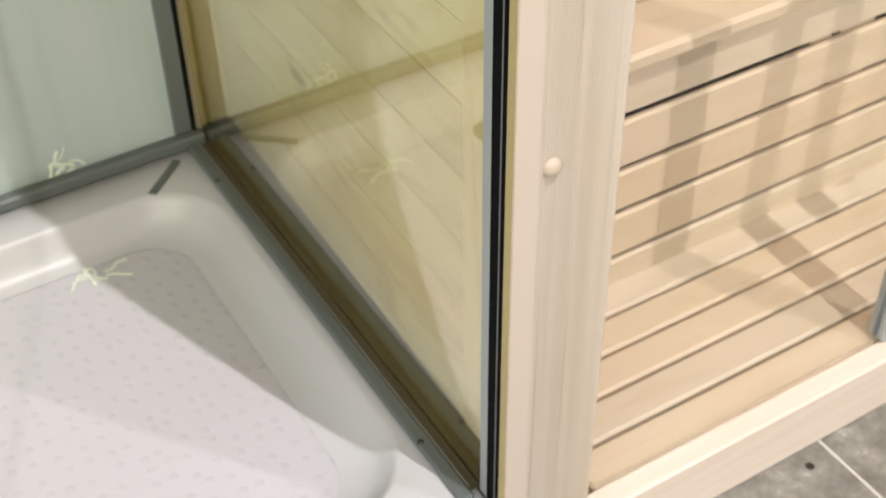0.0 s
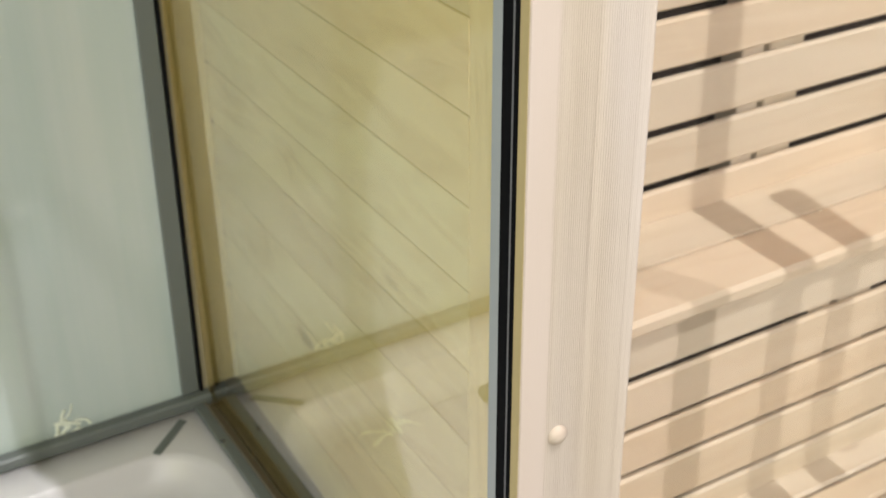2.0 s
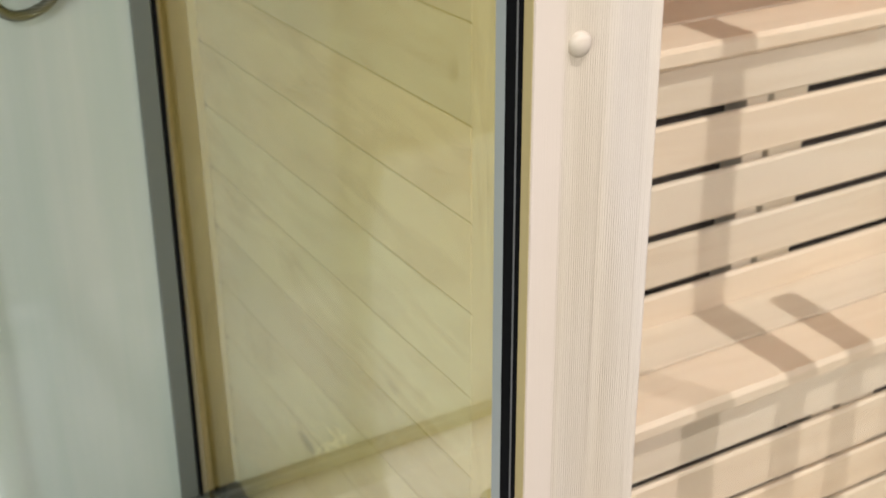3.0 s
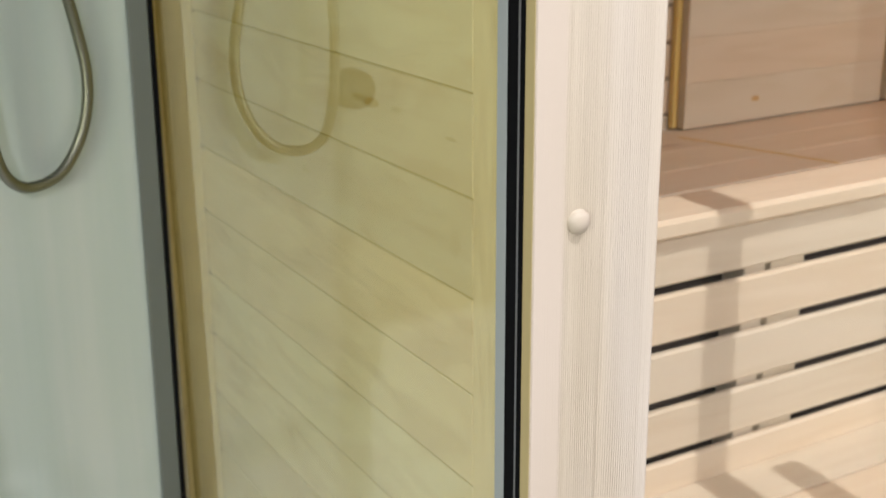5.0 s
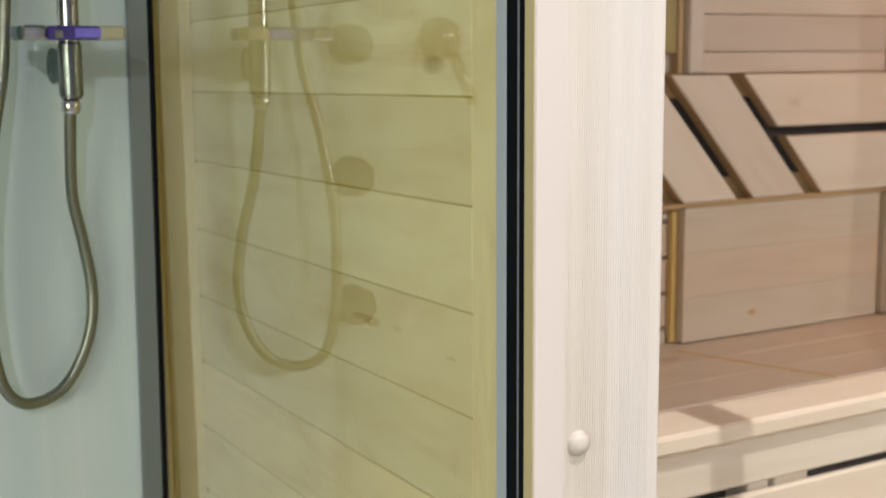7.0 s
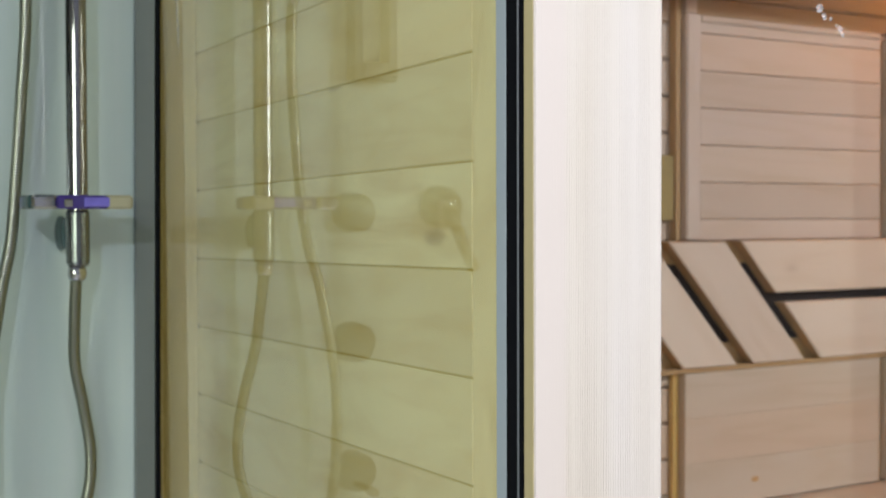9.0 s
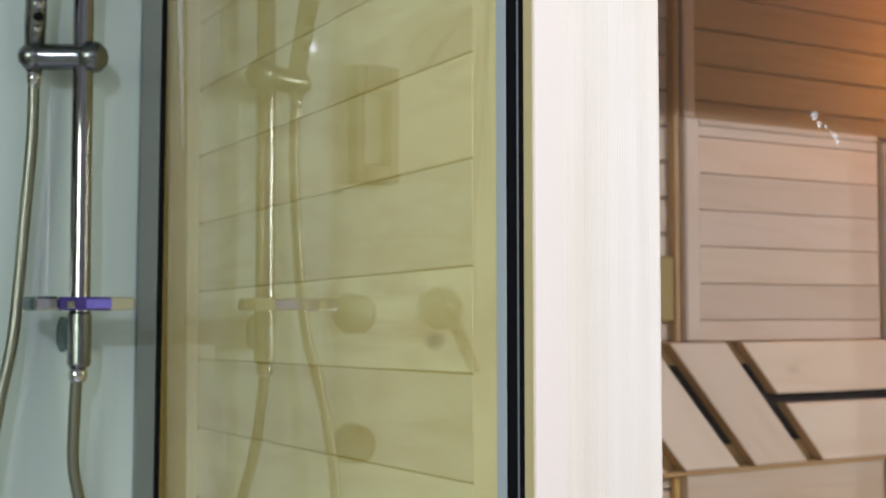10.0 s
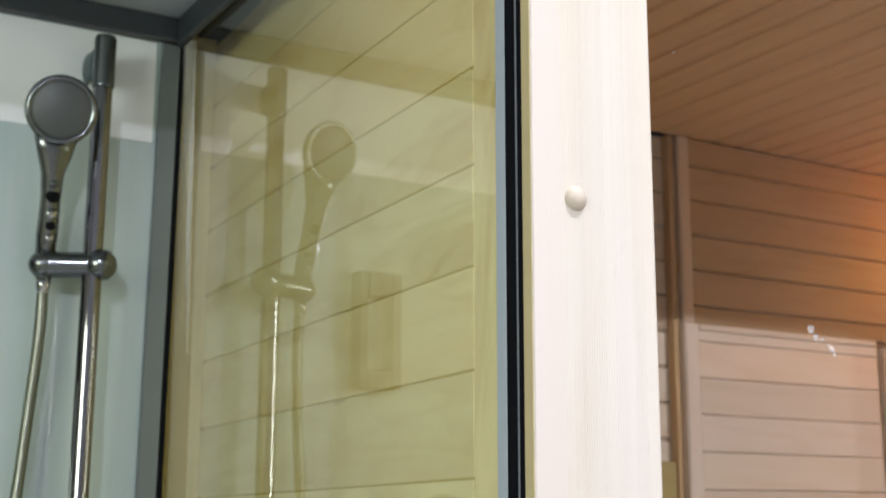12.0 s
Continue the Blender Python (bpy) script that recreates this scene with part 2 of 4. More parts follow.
def back_paint(name, colour):
    """Back-painted glass; faint upright streaks in its colour stand in for soft reflections."""
    w = Tree(name)
    tex = w.n("TexCoord")
    m = w.n("Mapping")
    m.inputs["Scale"].default_value = (16.0, 1.0, 0.7)
    w.link(tex.outputs["Object"], m.inputs[0])
    run = w.n("TexNoise", Scale=1.0, Detail=4.0, Roughness=0.6)
    w.link(m.outputs[0], run.inputs["Vector"])
    big = w.n("TexNoise", Scale=1.8, Detail=2.0)
    w.link(tex.outputs["Object"], big.inputs["Vector"])
    fac = w.ramp(w.math("ADD", w.math("MULTIPLY", run.outputs[0], 0.55), w.math("MULTIPLY", big.outputs[0], 0.45)), [(0.36, (0, 0, 0)), (0.64, (1, 1, 1))])
    col = w.mix(fac, tuple(c * k for c, k in zip(colour, (0.88, 0.94, 0.93))), tuple(c * k for c, k in zip(colour, (1.07, 1.05, 1.05))))
    bsdf = w.n("BsdfPrincipled", Roughness=0.012)
    bsdf.inputs["Specular IOR Level"].default_value = 0.9
    w.link(col, bsdf.inputs["Base Color"])
    w.link(bsdf.outputs[0], w.out.inputs[0])
    return w.mat


def braided(name):
    w = Tree(name)
    tex = w.n("TexCoord")
    wv = w.n("TexWave", Scale=95.0, Distortion=0.0)
    wv.bands_direction = "Z"
    w.link(tex.outputs["Object"], wv.inputs["Vector"])
    bp = w.n("Bump", Strength=0.25, Distance=0.0008)
    w.link(wv.outputs[0], bp.inputs["Height"])
    bsdf = w.n("BsdfPrincipled", Metallic=1.0, Roughness=0.34)
    col = w.mix(wv.outputs[0], (0.18, 0.185, 0.155), (0.31, 0.32, 0.27))
    w.link(col, bsdf.inputs["Base Color"])
    w.link(bp.outputs[0], bsdf.inputs["Normal"])
    w.link(bsdf.outputs[0], w.out.inputs[0])
    return w.mat


ALDER = wood("alder_boards", (0.735, 0.648, 0.512), (0.60, 0.488, 0.34), rough=0.44, vary=0.3)
SPRUCE = wood("spruce_planks", (0.90, 0.84, 0.68), (0.78, 0.665, 0.46), ring=16.0, vary=0.45, figure=0.48, knots=0.75, stain=0.6)
# darker alder copy: the shade above the panels is in its colour
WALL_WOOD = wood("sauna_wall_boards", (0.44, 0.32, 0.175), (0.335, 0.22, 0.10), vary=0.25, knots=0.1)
# lighter alder copy for the panels in direct light
PANELWOOD = wood("panel_boards", (0.625, 0.535, 0.425), (0.51, 0.405, 0.275), vary=0.3, knots=0.1)
LOWWOOD = wood("low_panel_boards", (0.64, 0.545, 0.415), (0.50, 0.385, 0.25), vary=0.45, knots=0.2)
CEILWOOD = wood("ceiling_boards", (0.66, 0.46, 0.235), (0.50, 0.32, 0.13), vary=0.35, knots=0.1)
FILLER = wood("pale_filler_wood", (0.90, 0.81, 0.58), (0.78, 0.665, 0.43), vary=0.4, stain=0.3)
BEAM = wood("planed_pine", (0.76, 0.685, 0.61), (0.66, 0.565, 0.465), vary=0.2, knots=0.3)
POST = brushed("brushed_post", 0.122)
TINTED = glass("bronze_glass", (0.955, 0.95, 0.86), ior=1.95, rise=2.8)
TINT_BACK = glass("bronze_glass_inner_face", (0.955, 0.95, 0.80), ior=1.0)
# sheet for the bright streak of light in the shower corner
LIGHTSTREAK = vinyl("light_streak_sheet")
CLEAR = glass("clear_glass", (0.985, 0.99, 0.985), ior=1.33, gloss=0.8)
BACKGLASS = back_paint("pale_green_back_glass", (0.49, 0.552, 0.555))
DARKPROFILE = plain("dark_aluminium", (0.045, 0.05, 0.056), rough=0.4, metal=0.2, scale=60, vary=0.1)
LITBAND = plain("lit_band_paint", (0.86, 0.87, 0.885), rough=0.15, scale=4, vary=0.03)
PROFILE = plain("grey_aluminium", (0.145, 0.163, 0.162), rough=0.5, metal=0.2, scale=60, vary=0.1)
EDGE = plain("satin_edge_profile", (0.33, 0.36, 0.37), rough=0.4, metal=0.0, scale=60, vary=0.05)
LIP = plain("pale_grey_lip", (0.15, 0.15, 0.155), rough=0.4, scale=50, vary=0.1)
BLACK = plain("black_rubber", (0.005, 0.005, 0.006), rough=0.8, scale=80, vary=0.2, spec=0.06)
BAR = plain("bar_chrome", (0.26, 0.255, 0.28), rough=0.06, metal=1.0, scale=20, vary=0.03)
CHROME = plain("chrome", (0.56, 0.56, 0.58), rough=0.07, metal=1.0, scale=20, vary=0.03)
DARKCHROME = plain("dark_chrome", (0.12, 0.13, 0.135), rough=0.25, metal=0.8, scale=20, vary=0.05)
SATIN = plain("satin_chrome", (0.19, 0.20, 0.205), rough=0.22, metal=1.0, scale=30, vary=0.06)
SPRAYFACE = plain("grey_spray_face", (0.062, 0.066, 0.066), rough=0.45, scale=120, vary=0.15)
# violet and lavender stand in for reflections in the clear dish
DISH = plain("violet_reflection", (0.045, 0.03, 0.17), rough=0.08, scale=70, vary=0.8, spec=0.8)
LAVENDER = plain("lavender_glint", (0.16, 0.13, 0.55), rough=0.08, scale=90, vary=0.6, spec=0.8)
DISHCLEAR = plain("smoky_acrylic", (0.34, 0.32, 0.22), rough=0.1, scale=20, vary=0.2, spec=0.8)
HOSE = braided("braided_hose")
ACRYLIC = plain("white_acrylic", (0.548, 0.54, 0.562), rough=0.36, scale=6, vary=0.02, spec=0.6)
DIMPLE = dimpled_acrylic("dimpled_acrylic")
TILE = stone_tile("grey_stone_tile")
GROUT = plain("pale_grout", (0.55, 0.52, 0.46), rough=0.8, scale=80, vary=0.15)
# unseen hall surfaces, dark grey to cut the bounced light
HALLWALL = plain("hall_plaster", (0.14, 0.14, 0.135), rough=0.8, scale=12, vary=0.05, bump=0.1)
ROOF = plain("grey_roof_panel", (0.44, 0.48, 0.51), rough=0.35, scale=10, vary=0.06)
STRIP = plain("olive_brown_strip", (0.20, 0.178, 0.145), rough=0.6, scale=50, vary=0.15)
KNOT = plain("orange_knot", (0.50, 0.29, 0.10), rough=0.6, scale=300, vary=0.3)
# dark brown that imitates shade inside the lower bench gaps
GAPSHADE = plain("gap_shade", (0.09, 0.055, 0.025), rough=0.6, scale=90, vary=0.2)
NAIL = plain("nail_heads", (0.33, 0.21, 0.07), rough=0.5, scale=90, vary=0.2)
# slat and panel edges take this ochre for warm bounced shade
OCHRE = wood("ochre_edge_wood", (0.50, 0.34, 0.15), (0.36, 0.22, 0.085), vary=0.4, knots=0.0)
OLIVE = wood("olive_patch_wood", (0.36, 0.275, 0.09), (0.28, 0.20, 0.06), vary=0.3, knots=0.0)
OCHRE_MARK = plain("ochre_mark", (0.60, 0.40, 0.11), rough=0.4, scale=60, vary=0.2)
# near-black, mostly for sheets that imitate shade behind gaps
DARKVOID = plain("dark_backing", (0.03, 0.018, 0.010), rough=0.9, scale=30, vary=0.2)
BRACKET = plain("teal_bracket", (0.03, 0.06, 0.062), rough=0.25, scale=40, vary=0.2)
JOINTWOOD = plain("brown_wood_joint", (0.38, 0.235, 0.065), rough=0.8, scale=40, vary=0.3)
HEART = plain("brown_knot_heart", (0.60, 0.43, 0.16), rough=0.6, scale=300, vary=0.3)
GRAINMARK = plain("pale_knot_ring", (0.66, 0.53, 0.29), rough=0.6, scale=300, vary=0.2)
GLASSFOOT_SHADE = plain("dark_brown_shade", (0.10, 0.078, 0.045), rough=0.6, scale=50, vary=0.2)
FLANKSHADE = plain("golden_olive_shade", (0.46, 0.37, 0.18), rough=0.6, scale=50, vary=0.15)
CORNERTAN = plain("tan_corner_strip", (0.30, 0.26, 0.175), rough=0.6, scale=50, vary=0.15)
JOINTLINE = plain("ochre_plank_joint", (0.52, 0.40, 0.14), rough=0.8, scale=40, vary=0.3)
SMEAR = vinyl("dried_smear")
# colour of the pale ribbons that imitate caustic light
CAUSTIC = plain("painted_caustic", (0.78, 0.83, 0.74), rough=0.4, scale=200, vary=0.1)
PLUGWOOD = wood("plug_wood", (0.52, 0.465, 0.39), (0.44, 0.36, 0.275), ring=60.0, bump=0.2, knots=0.0, vary=0.1)

# ---------------------------------------------------------------- building helpers
PLACE = {}
BOXES = {}


def chamfered(l, w, t, b):
    """A box with chamfered edges, centred; shared between boards of one size."""
    key = (round(l, 4), round(w, 4), round(t, 4), round(b, 4))
    if key not in BOXES:
        bm = bmesh.new()
        bmesh.ops.create_cube(bm, size=1.0)
        bmesh.ops.scale(bm, vec=(l, w, t), verts=bm.verts)
        if b:
            bmesh.ops.bevel(bm, geom=bm.edges[:], offset=b, segments=1, affect="EDGES")
        BOXES[key] = bm
    return BOXES[key]


MESHES = {}


def mesh_of(key, bm, material, smooth=False):
    if key is not None and (key, material.name) in MESHES:
        return MESHES[(key, material.name)]
    me = bpy.data.meshes.new("shape")
    bm.to_mesh(me)
    me.materials.append(material)
    if smooth:
        me.polygons.foreach_set("use_smooth", [True] * len(me.polygons))
    if key is not None:
        MESHES[(key, material.name)] = me
    return me


def settle(ob, m, parent=None):
    PLACE[ob] = m
    if parent is None:
        ob.matrix_basis = m
    else:
        ob.parent = parent
        ob.matrix_basis = PLACE[parent].inverted() @ m
    return ob


def thing(name, label, category, at=(0, 0, 0), group="", kind=""):
    return settle(tagged(new(name), label, category, group, kind), pose(*at))


def part(name, bm, material, parent, m=None, label="", key=None, smooth=False):
    ob = new(name, mesh_of(key, bm, material, smooth))
    settle(ob, m if m is not None else Matrix(), parent)
    if label:
        tagged(ob, label)
    return ob


def axes(ex, ey, at):
    ex, ey = Vector(ex).normalized(), Vector(ey).normalized()
    ez = ex.cross(ey)
    m = Matrix((ex, ey, ez)).transposed().to_4x4()
    m.translation = Vector(at)
    return m


LONG = {"x": ((1, 0, 0), (0, 1, 0)), "y": ((0, 1, 0), (0, 0, 1)), "z": ((0, 0, 1), (1, 0, 0))}
ORDER = {"x": (0, 1, 2), "y": (1, 2, 0), "z": (2, 0, 1)}


def span(name, lo, hi, material, parent, bevel=0.002, along="x", label=""):
    """A chamfered board that fills lo..hi, its grain along the given world axis."""
    size = [h - l for l, h in zip(lo, hi)]
    l, w, t = (size[i] for i in ORDER[along])
    mid = [(a + b) / 2 for a, b in zip(lo, hi)]
    b = min(bevel, 0.3 * min(l, w, t))
    key = (round(l, 4), round(w, 4), round(t, 4), round(b, 4))
    return part(name, chamfered(l, w, t, b), material, parent, axes(*LONG[along], mid), label, key)


def plain_box(name, lo, hi, material, label="", category="", kind="structure", along="x", bevel=0.0):
    """A single-mesh top-level box."""
    size = [h - l for l, h in zip(lo, hi)]
    l, w, t = (size[i] for i in ORDER[along])
    mid = [(a + b) / 2 for a, b in zip(lo, hi)]
    ob = new(name, mesh_of(None, chamfered(l, w, t, bevel), material))
    tagged(ob, label, category, kind=kind)
    return settle(ob, axes(*LONG[along], mid))


def lathe(profile, steps=28):
    """Turned about the local z axis from (radius, height) pairs."""
    bm = bmesh.new()
    rows = []
    for r, z in profile:
        rows.append([bm.verts.new((r * math.cos(a), r * math.sin(a), z)) for a in (2 * math.pi * i / steps for i in range(steps))] if r > 1e-6 else [bm.verts.new((0, 0, z))])
    for a, b in zip(rows, rows[1:]):
        for i in range(steps):
            j = (i + 1) % steps
            if len(a) == 1 and len(b) == 1:
                continue
            if len(a) == 1:
                bm.faces.new((a[0], b[i], b[j]))
            elif len(b) == 1:
                bm.faces.new((a[i], b[0], a[j]))
            else:
                bm.faces.new((a[i], b[i], b[j], a[j]))
    bmesh.ops.recalc_face_normals(bm, faces=bm.faces[:])
    return bm


def tube(points, radius, steps=14, sub=10):
    """A round tube along a smooth line through the points."""
    pts = [Vector(p) for p in points]
    full = [pts[0] * 2 - pts[1]] + pts + [pts[-1] * 2 - pts[-2]]
    line = []
    for i in range(1, len(full) - 2):
        p0, p1, p2, p3 = full[i - 1:i + 3]
        for k in range(sub):
            t = k / sub
            line.append(0.5 * (2 * p1 + (p2 - p0) * t + (2 * p0 - 5 * p1 + 4 * p2 - p3) * t * t + (3 * p1 - p0 - 3 * p2 + p3) * t ** 3))
    line.append(pts[-1])
    bm = bmesh.new()
    rings, side = [], Vector((0, 1, 0))
    for i, p in enumerate(line):
        d = (line[min(i + 1, len(line) - 1)] - line[max(i - 1, 0)]).normalized()
        u = (side - d * side.dot(d)).normalized()
        v = d.cross(u)
        rings.append([bm.verts.new(p + radius * (u * math.cos(a) + v * math.sin(a))) for a in (2 * math.pi * k / steps for k in range(steps))])
    for a, b in zip(rings, rings[1:]):
        for k in range(steps):
            bm.faces.new((a[k], b[k], b[(k + 1) % steps], a[(k + 1) % steps]))
    bm.faces.new(rings[0][::-1])
    bm.faces.new(rings[-1])
    return bm


# main planes of the cabin, metres
FRONT, BACK = 0.74, 1.60          # front of the posts; shower back panel
GX = 0.519                        # side glass, shower face
PX = 0.56                         # plank face behind the side glass
PANEL = 1.64                      # face of the sauna back panelling
TOP = 2.12                        # inner ceiling

# ---------------------------------------------------------------- hall around the cabin
WEST, EAST, SOUTH, NORTH = -3.757, 5.243, -5.1, 2.7
floor = plain_box("floor", (WEST, SOUTH, -0.2), (EAST, NORTH, -0.0012), GROUT, "grey stone tile floor with pale grout", "floor")
plain_box("ceiling", (WEST, SOUTH, 5.6), (EAST, NORTH, 5.7), HALLWALL, "plain dark grey hall ceiling", "ceiling")
plain_box("wall_north", (WEST, NORTH, -0.2), (EAST, NORTH + 0.2, 5.7), HALLWALL, "plain dark grey hall wall", "wall")
plain_box("wall_south", (WEST, SOUTH - 0.2, -0.2), (EAST, SOUTH, 5.7), HALLWALL, "plain dark grey hall wall", "wall")
plain_box("wall_west", (WEST - 0.2, SOUTH - 0.2, -0.2), (WEST, NORTH + 0.2, 5.7), HALLWALL, "plain dark grey hall wall", "wall")
plain_box("wall_east", (EAST, SOUTH - 0.2, -0.2), (EAST + 0.2, NORTH + 0.2, 5.7), HALLWALL, "plain dark grey hall wall", "wall")

# ---------------------------------------------------------------- sauna shell
side = thing("wall_partition", "pale horizontal spruce planks between shower and sauna", "wall", (0.60, 1.2, 0.0), kind="structure")
span("core", (0.604, 0.80, 0.0), (0.66, 1.76, 2.2), JOINTWOOD, side, 0, "y")
span("inner_lining", (0.66, 0.80, 0.0), (0.675, 1.70, 2.2), WALL_WOOD, side, 0, "y")
span("batten", (0.5595, 0.801, 0.17), (0.603, 0.895, TOP), SPRUCE, side, 0.002, "z")
span("corner_filler", (0.5262, 1.634, 0.19), (0.5832, 1.645, TOP), FILLER, side, 0.001, "z")
span("closing_board", (0.45, 1.8005, 0.0), (0.66, 1.815, 2.2), JOINTWOOD, side, 0, "z")
# added filler; its brown stands in for the shaded gap behind the glass
span("base_rail", (GX + 0.0065, 0.80, 0.10), (PX - 0.0005, 1.60, 0.186), STRIP, side, 0.002, "y", "olive brown rail added for the shaded gap under the planks")
# the planks run a little away from the glass and fall slightly towards the back
RUN = Vector((0.024, 0.748, -0.0100)).normalized()
OUT = RUN.cross(Vector((0, 0, 1))).normalized()
RISE = OUT.cross(RUN)
PITCH = 0.0920


def plank_board(name, along, zc, depth, size, material, bevel):
    """A piece of the plank wall: metres along it from the front batten, height at that batten, depth behind its face."""
    at = Vector((PX, 0.8955, zc)) + RUN * along + OUT * depth
    part(name, chamfered(*size, bevel), material, side, axes(RUN, RISE, at), key=(name, *size))


for k in range(-13, 8):
    zl = 1.385 + PITCH * k
    plank_board("plank", 0.401, zl + PITCH / 2, 0.0075, (0.802, PITCH - 0.0022, 0.015), SPRUCE, 0.0006)
    plank_board("tongue", 0.401, zl, 0.0025, (0.802, 0.0040, 0.0034), JOINTLINE, 0)
    at = Vector((PX, 0.8955, zl)) + RUN * 0.736 - OUT * 0.0002
    part("nail", lathe([(0, 0.0004), (0.0034, 0.0003), (0.0042, 0.0), (0.0042, -0.001)], 10), NAIL, side, axes(RUN, -RISE, at), key="nail")

# knots in the planks: a dark heart inside paler rings
for along, zk, rx_, rz_, rings_, paint in ((0.196, 1.1625, 0.017, 0.0052, 1, HEART), (0.222, 1.164, 0.020, 0.0034, 1, GRAINMARK), (0.030, 1.061, 0.0085, 0.0115, 4, GRAINMARK), (0.369, 1.059, 0.012, 0.003, 1, GRAINMARK), (0.142, 1.164, 0.010, 0.0035, 1, GRAINMARK), (0.037, 1.155, 0.010, 0.002, 1, GRAINMARK)):
    at = Vector((PX, 0.8955, zk)) + RUN * along - OUT * 0.0001
    bm = bmesh.new()
    for q in range(rings_):                     # each ring a thin flat band, the innermost a full disc
        ro, ri = 1.0 - q / rings_, (1.0 - (q + 0.45) / rings_) if q < rings_ - 1 else 0.0
        spin = [2 * math.pi * k / 18 for k in range(18)]
        wob = [1 + 0.12 * math.sin(2 * a + q) for a in spin]
        o = [bm.verts.new((ro * rx_ * u * math.cos(a), ro * rz_ * u * math.sin(a), 0.0002)) for a, u in zip(spin, wob)]
        n_ = [bm.verts.new((ri * rx_ * u * math.cos(a), ri * rz_ * u * math.sin(a), 0.0003)) for a, u in zip(spin, wob)] if ri else [bm.verts.new((0, 0, 0.0004))]
        for k in range(18):
            j = (k + 1) % 18
            bm.faces.new((o[k], o[j], n_[j], n_[k]) if ri else (o[k], o[j], n_[0]))
    bmesh.ops.recalc_face_normals(bm, faces=bm.faces[:])
    part("knot", bm, paint, side, axes(RUN, -RISE, at), "small brown knot")

back = thing("wall_back", "horizontal sauna wall boards in pale alder", "wall", (1.9, 1.70, 0.0), kind="structure")
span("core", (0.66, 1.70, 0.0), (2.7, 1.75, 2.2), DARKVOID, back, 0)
z = 0.885
while z < TOP - 0.01:
    span("board", (0.675, PANEL + 0.029, z), (2.60, 1.70, min(z + 0.0605, TOP)), LOWWOOD, back, 0.004, "x")
    z += 0.0628

plain_box("wall_right", (2.60, 0.80, 0.0), (2.66, 1.69, 2.2), WALL_WOOD, "sauna side wall in alder boards", "wall", along="y")

# boarded ceiling: one mesh of narrow boards running front to back
bm = bmesh.new()
x = 0.675
while x < 2.6:
    vs = bmesh.ops.create_cube(bm, size=1.0)["verts"]
    bmesh.ops.scale(bm, vec=(0.859, 0.0605, 0.014), verts=vs)
    bmesh.ops.translate(bm, vec=(0, -(x + 0.0314 - 1.6), 0), verts=vs)
    x += 0.0628
bmesh.ops.bevel(bm, geom=bm.edges[:], offset=0.004, segments=1, affect="EDGES")
ob = new("ceiling_sauna", mesh_of(None, bm, CEILWOOD))
settle(tagged(ob, "boarded sauna ceiling of narrow alder boards", "ceiling", kind="structure"), axes((0, 1, 0), (-1, 0, 0), (1.6, 1.231, TOP + 0.007)))
plain_box("ceiling_core", (0.50, 0.74, TOP + 0.016), (2.66, 1.75, TOP + 0.09), DARKVOID, "closed roof over the sauna", "ceiling")

# ---------------------------------------------------------------- sauna front
post = thing("corner_post", "brushed pale softwood corner post with round plugs", "post", (0.577, 0.77, 0.0))
hw, ht, soft_r = 0.06075, 0.0096, 0.006
outline = [(-hw + 0.001, -ht), (-hw, -ht + 0.001), (-hw, ht), (hw, ht)] + [(hw - soft_r + soft_r * math.cos(a), -ht + soft_r - soft_r * math.sin(a)) for a in (radians(15 * k) for k in range(7))]
bm = bmesh.new()
ends = [[bm.verts.new((lx, oy, oz)) for oy, oz in outline] for lx in (-1.1, 1.1)]
for k in range(len(outline)):
    j = (k + 1) % len(outline)
    bm.faces.new((ends[0][k], ends[1][k], ends[1][j], ends[0][j]))
bm.faces.new(ends[0])
bm.faces.new(ends[1][::-1])
bmesh.ops.recalc_face_normals(bm, faces=bm.faces[:])
part("shaft", bm, POST, post, axes((0, 0, 1), (1, 0, 0), (0.57725, FRONT + ht, 1.1)))
span("rear_half", (0.5295, 0.7594, 0.0), (0.6375, 0.80, 2.2), ALDER, post, 0.0, "z")
for pz in (0.113, 0.675, 1.129, 1.688):
    dome = lathe([(0, 0.0062), (0.004, 0.0058), (0.0075, 0.0042), (0.0098, 0.0015), (0.0102, -0.002)], 20)
    part("plug", dome, PLUGWOOD, post, axes((1, 0, 0), (0, 0, 1), (0.557, FRONT, pz)), key="plug", smooth=True)

# thin added strip: the shade on the post's flank as olive colour
span("side_strip", (0.5156, FRONT + 0.0012, 0.19), (0.5163, 0.7526, 2.1), FLANKSHADE, post, 0.0003, "z", "olive strip that paints the shade on the post's flank")

sill = thing("threshold_beam", "pale wooden threshold beam on the tiled floor", "beam", (1.6, 0.76, 0.0))
span("beam", (0.6385, FRONT, 0.0), (2.66, 0.773, 0.106), BEAM, sill, 0.003, "x")
head = thing("header_beam", "pale wooden beam over the sauna front", "beam", (1.6, 0.76, 2.0))
span("beam", (0.6385, FRONT, 2.0), (2.66, 0.77, 2.2), ALDER, head, 0.003, "x")

window = thing("window_1", "clear glass sauna front with slim metal uprights", "window", (1.4, 0.782, 0.106), kind="structure")
span("pane", (0.640, 0.7765, 0.10), (1.157, 0.7835, 2.03), CLEAR, window, 0)
span("mullion", (1.157, 0.765, 0.107), (1.205, 0.795, 2.03), EDGE, window, 0.003, "z")
span("pane", (1.205, 0.7765, 0.10), (2.175, 0.7835, 2.03), CLEAR, window, 0)
span("jamb", (2.175, 0.765, 0.107), (2.66, 0.80, 2.03), ALDER, window, 0.003, "z")

handle = thing("door_handle", "upright wooden bar handle on the glass", "door handle", (1.2755, 0.745, 0.83))
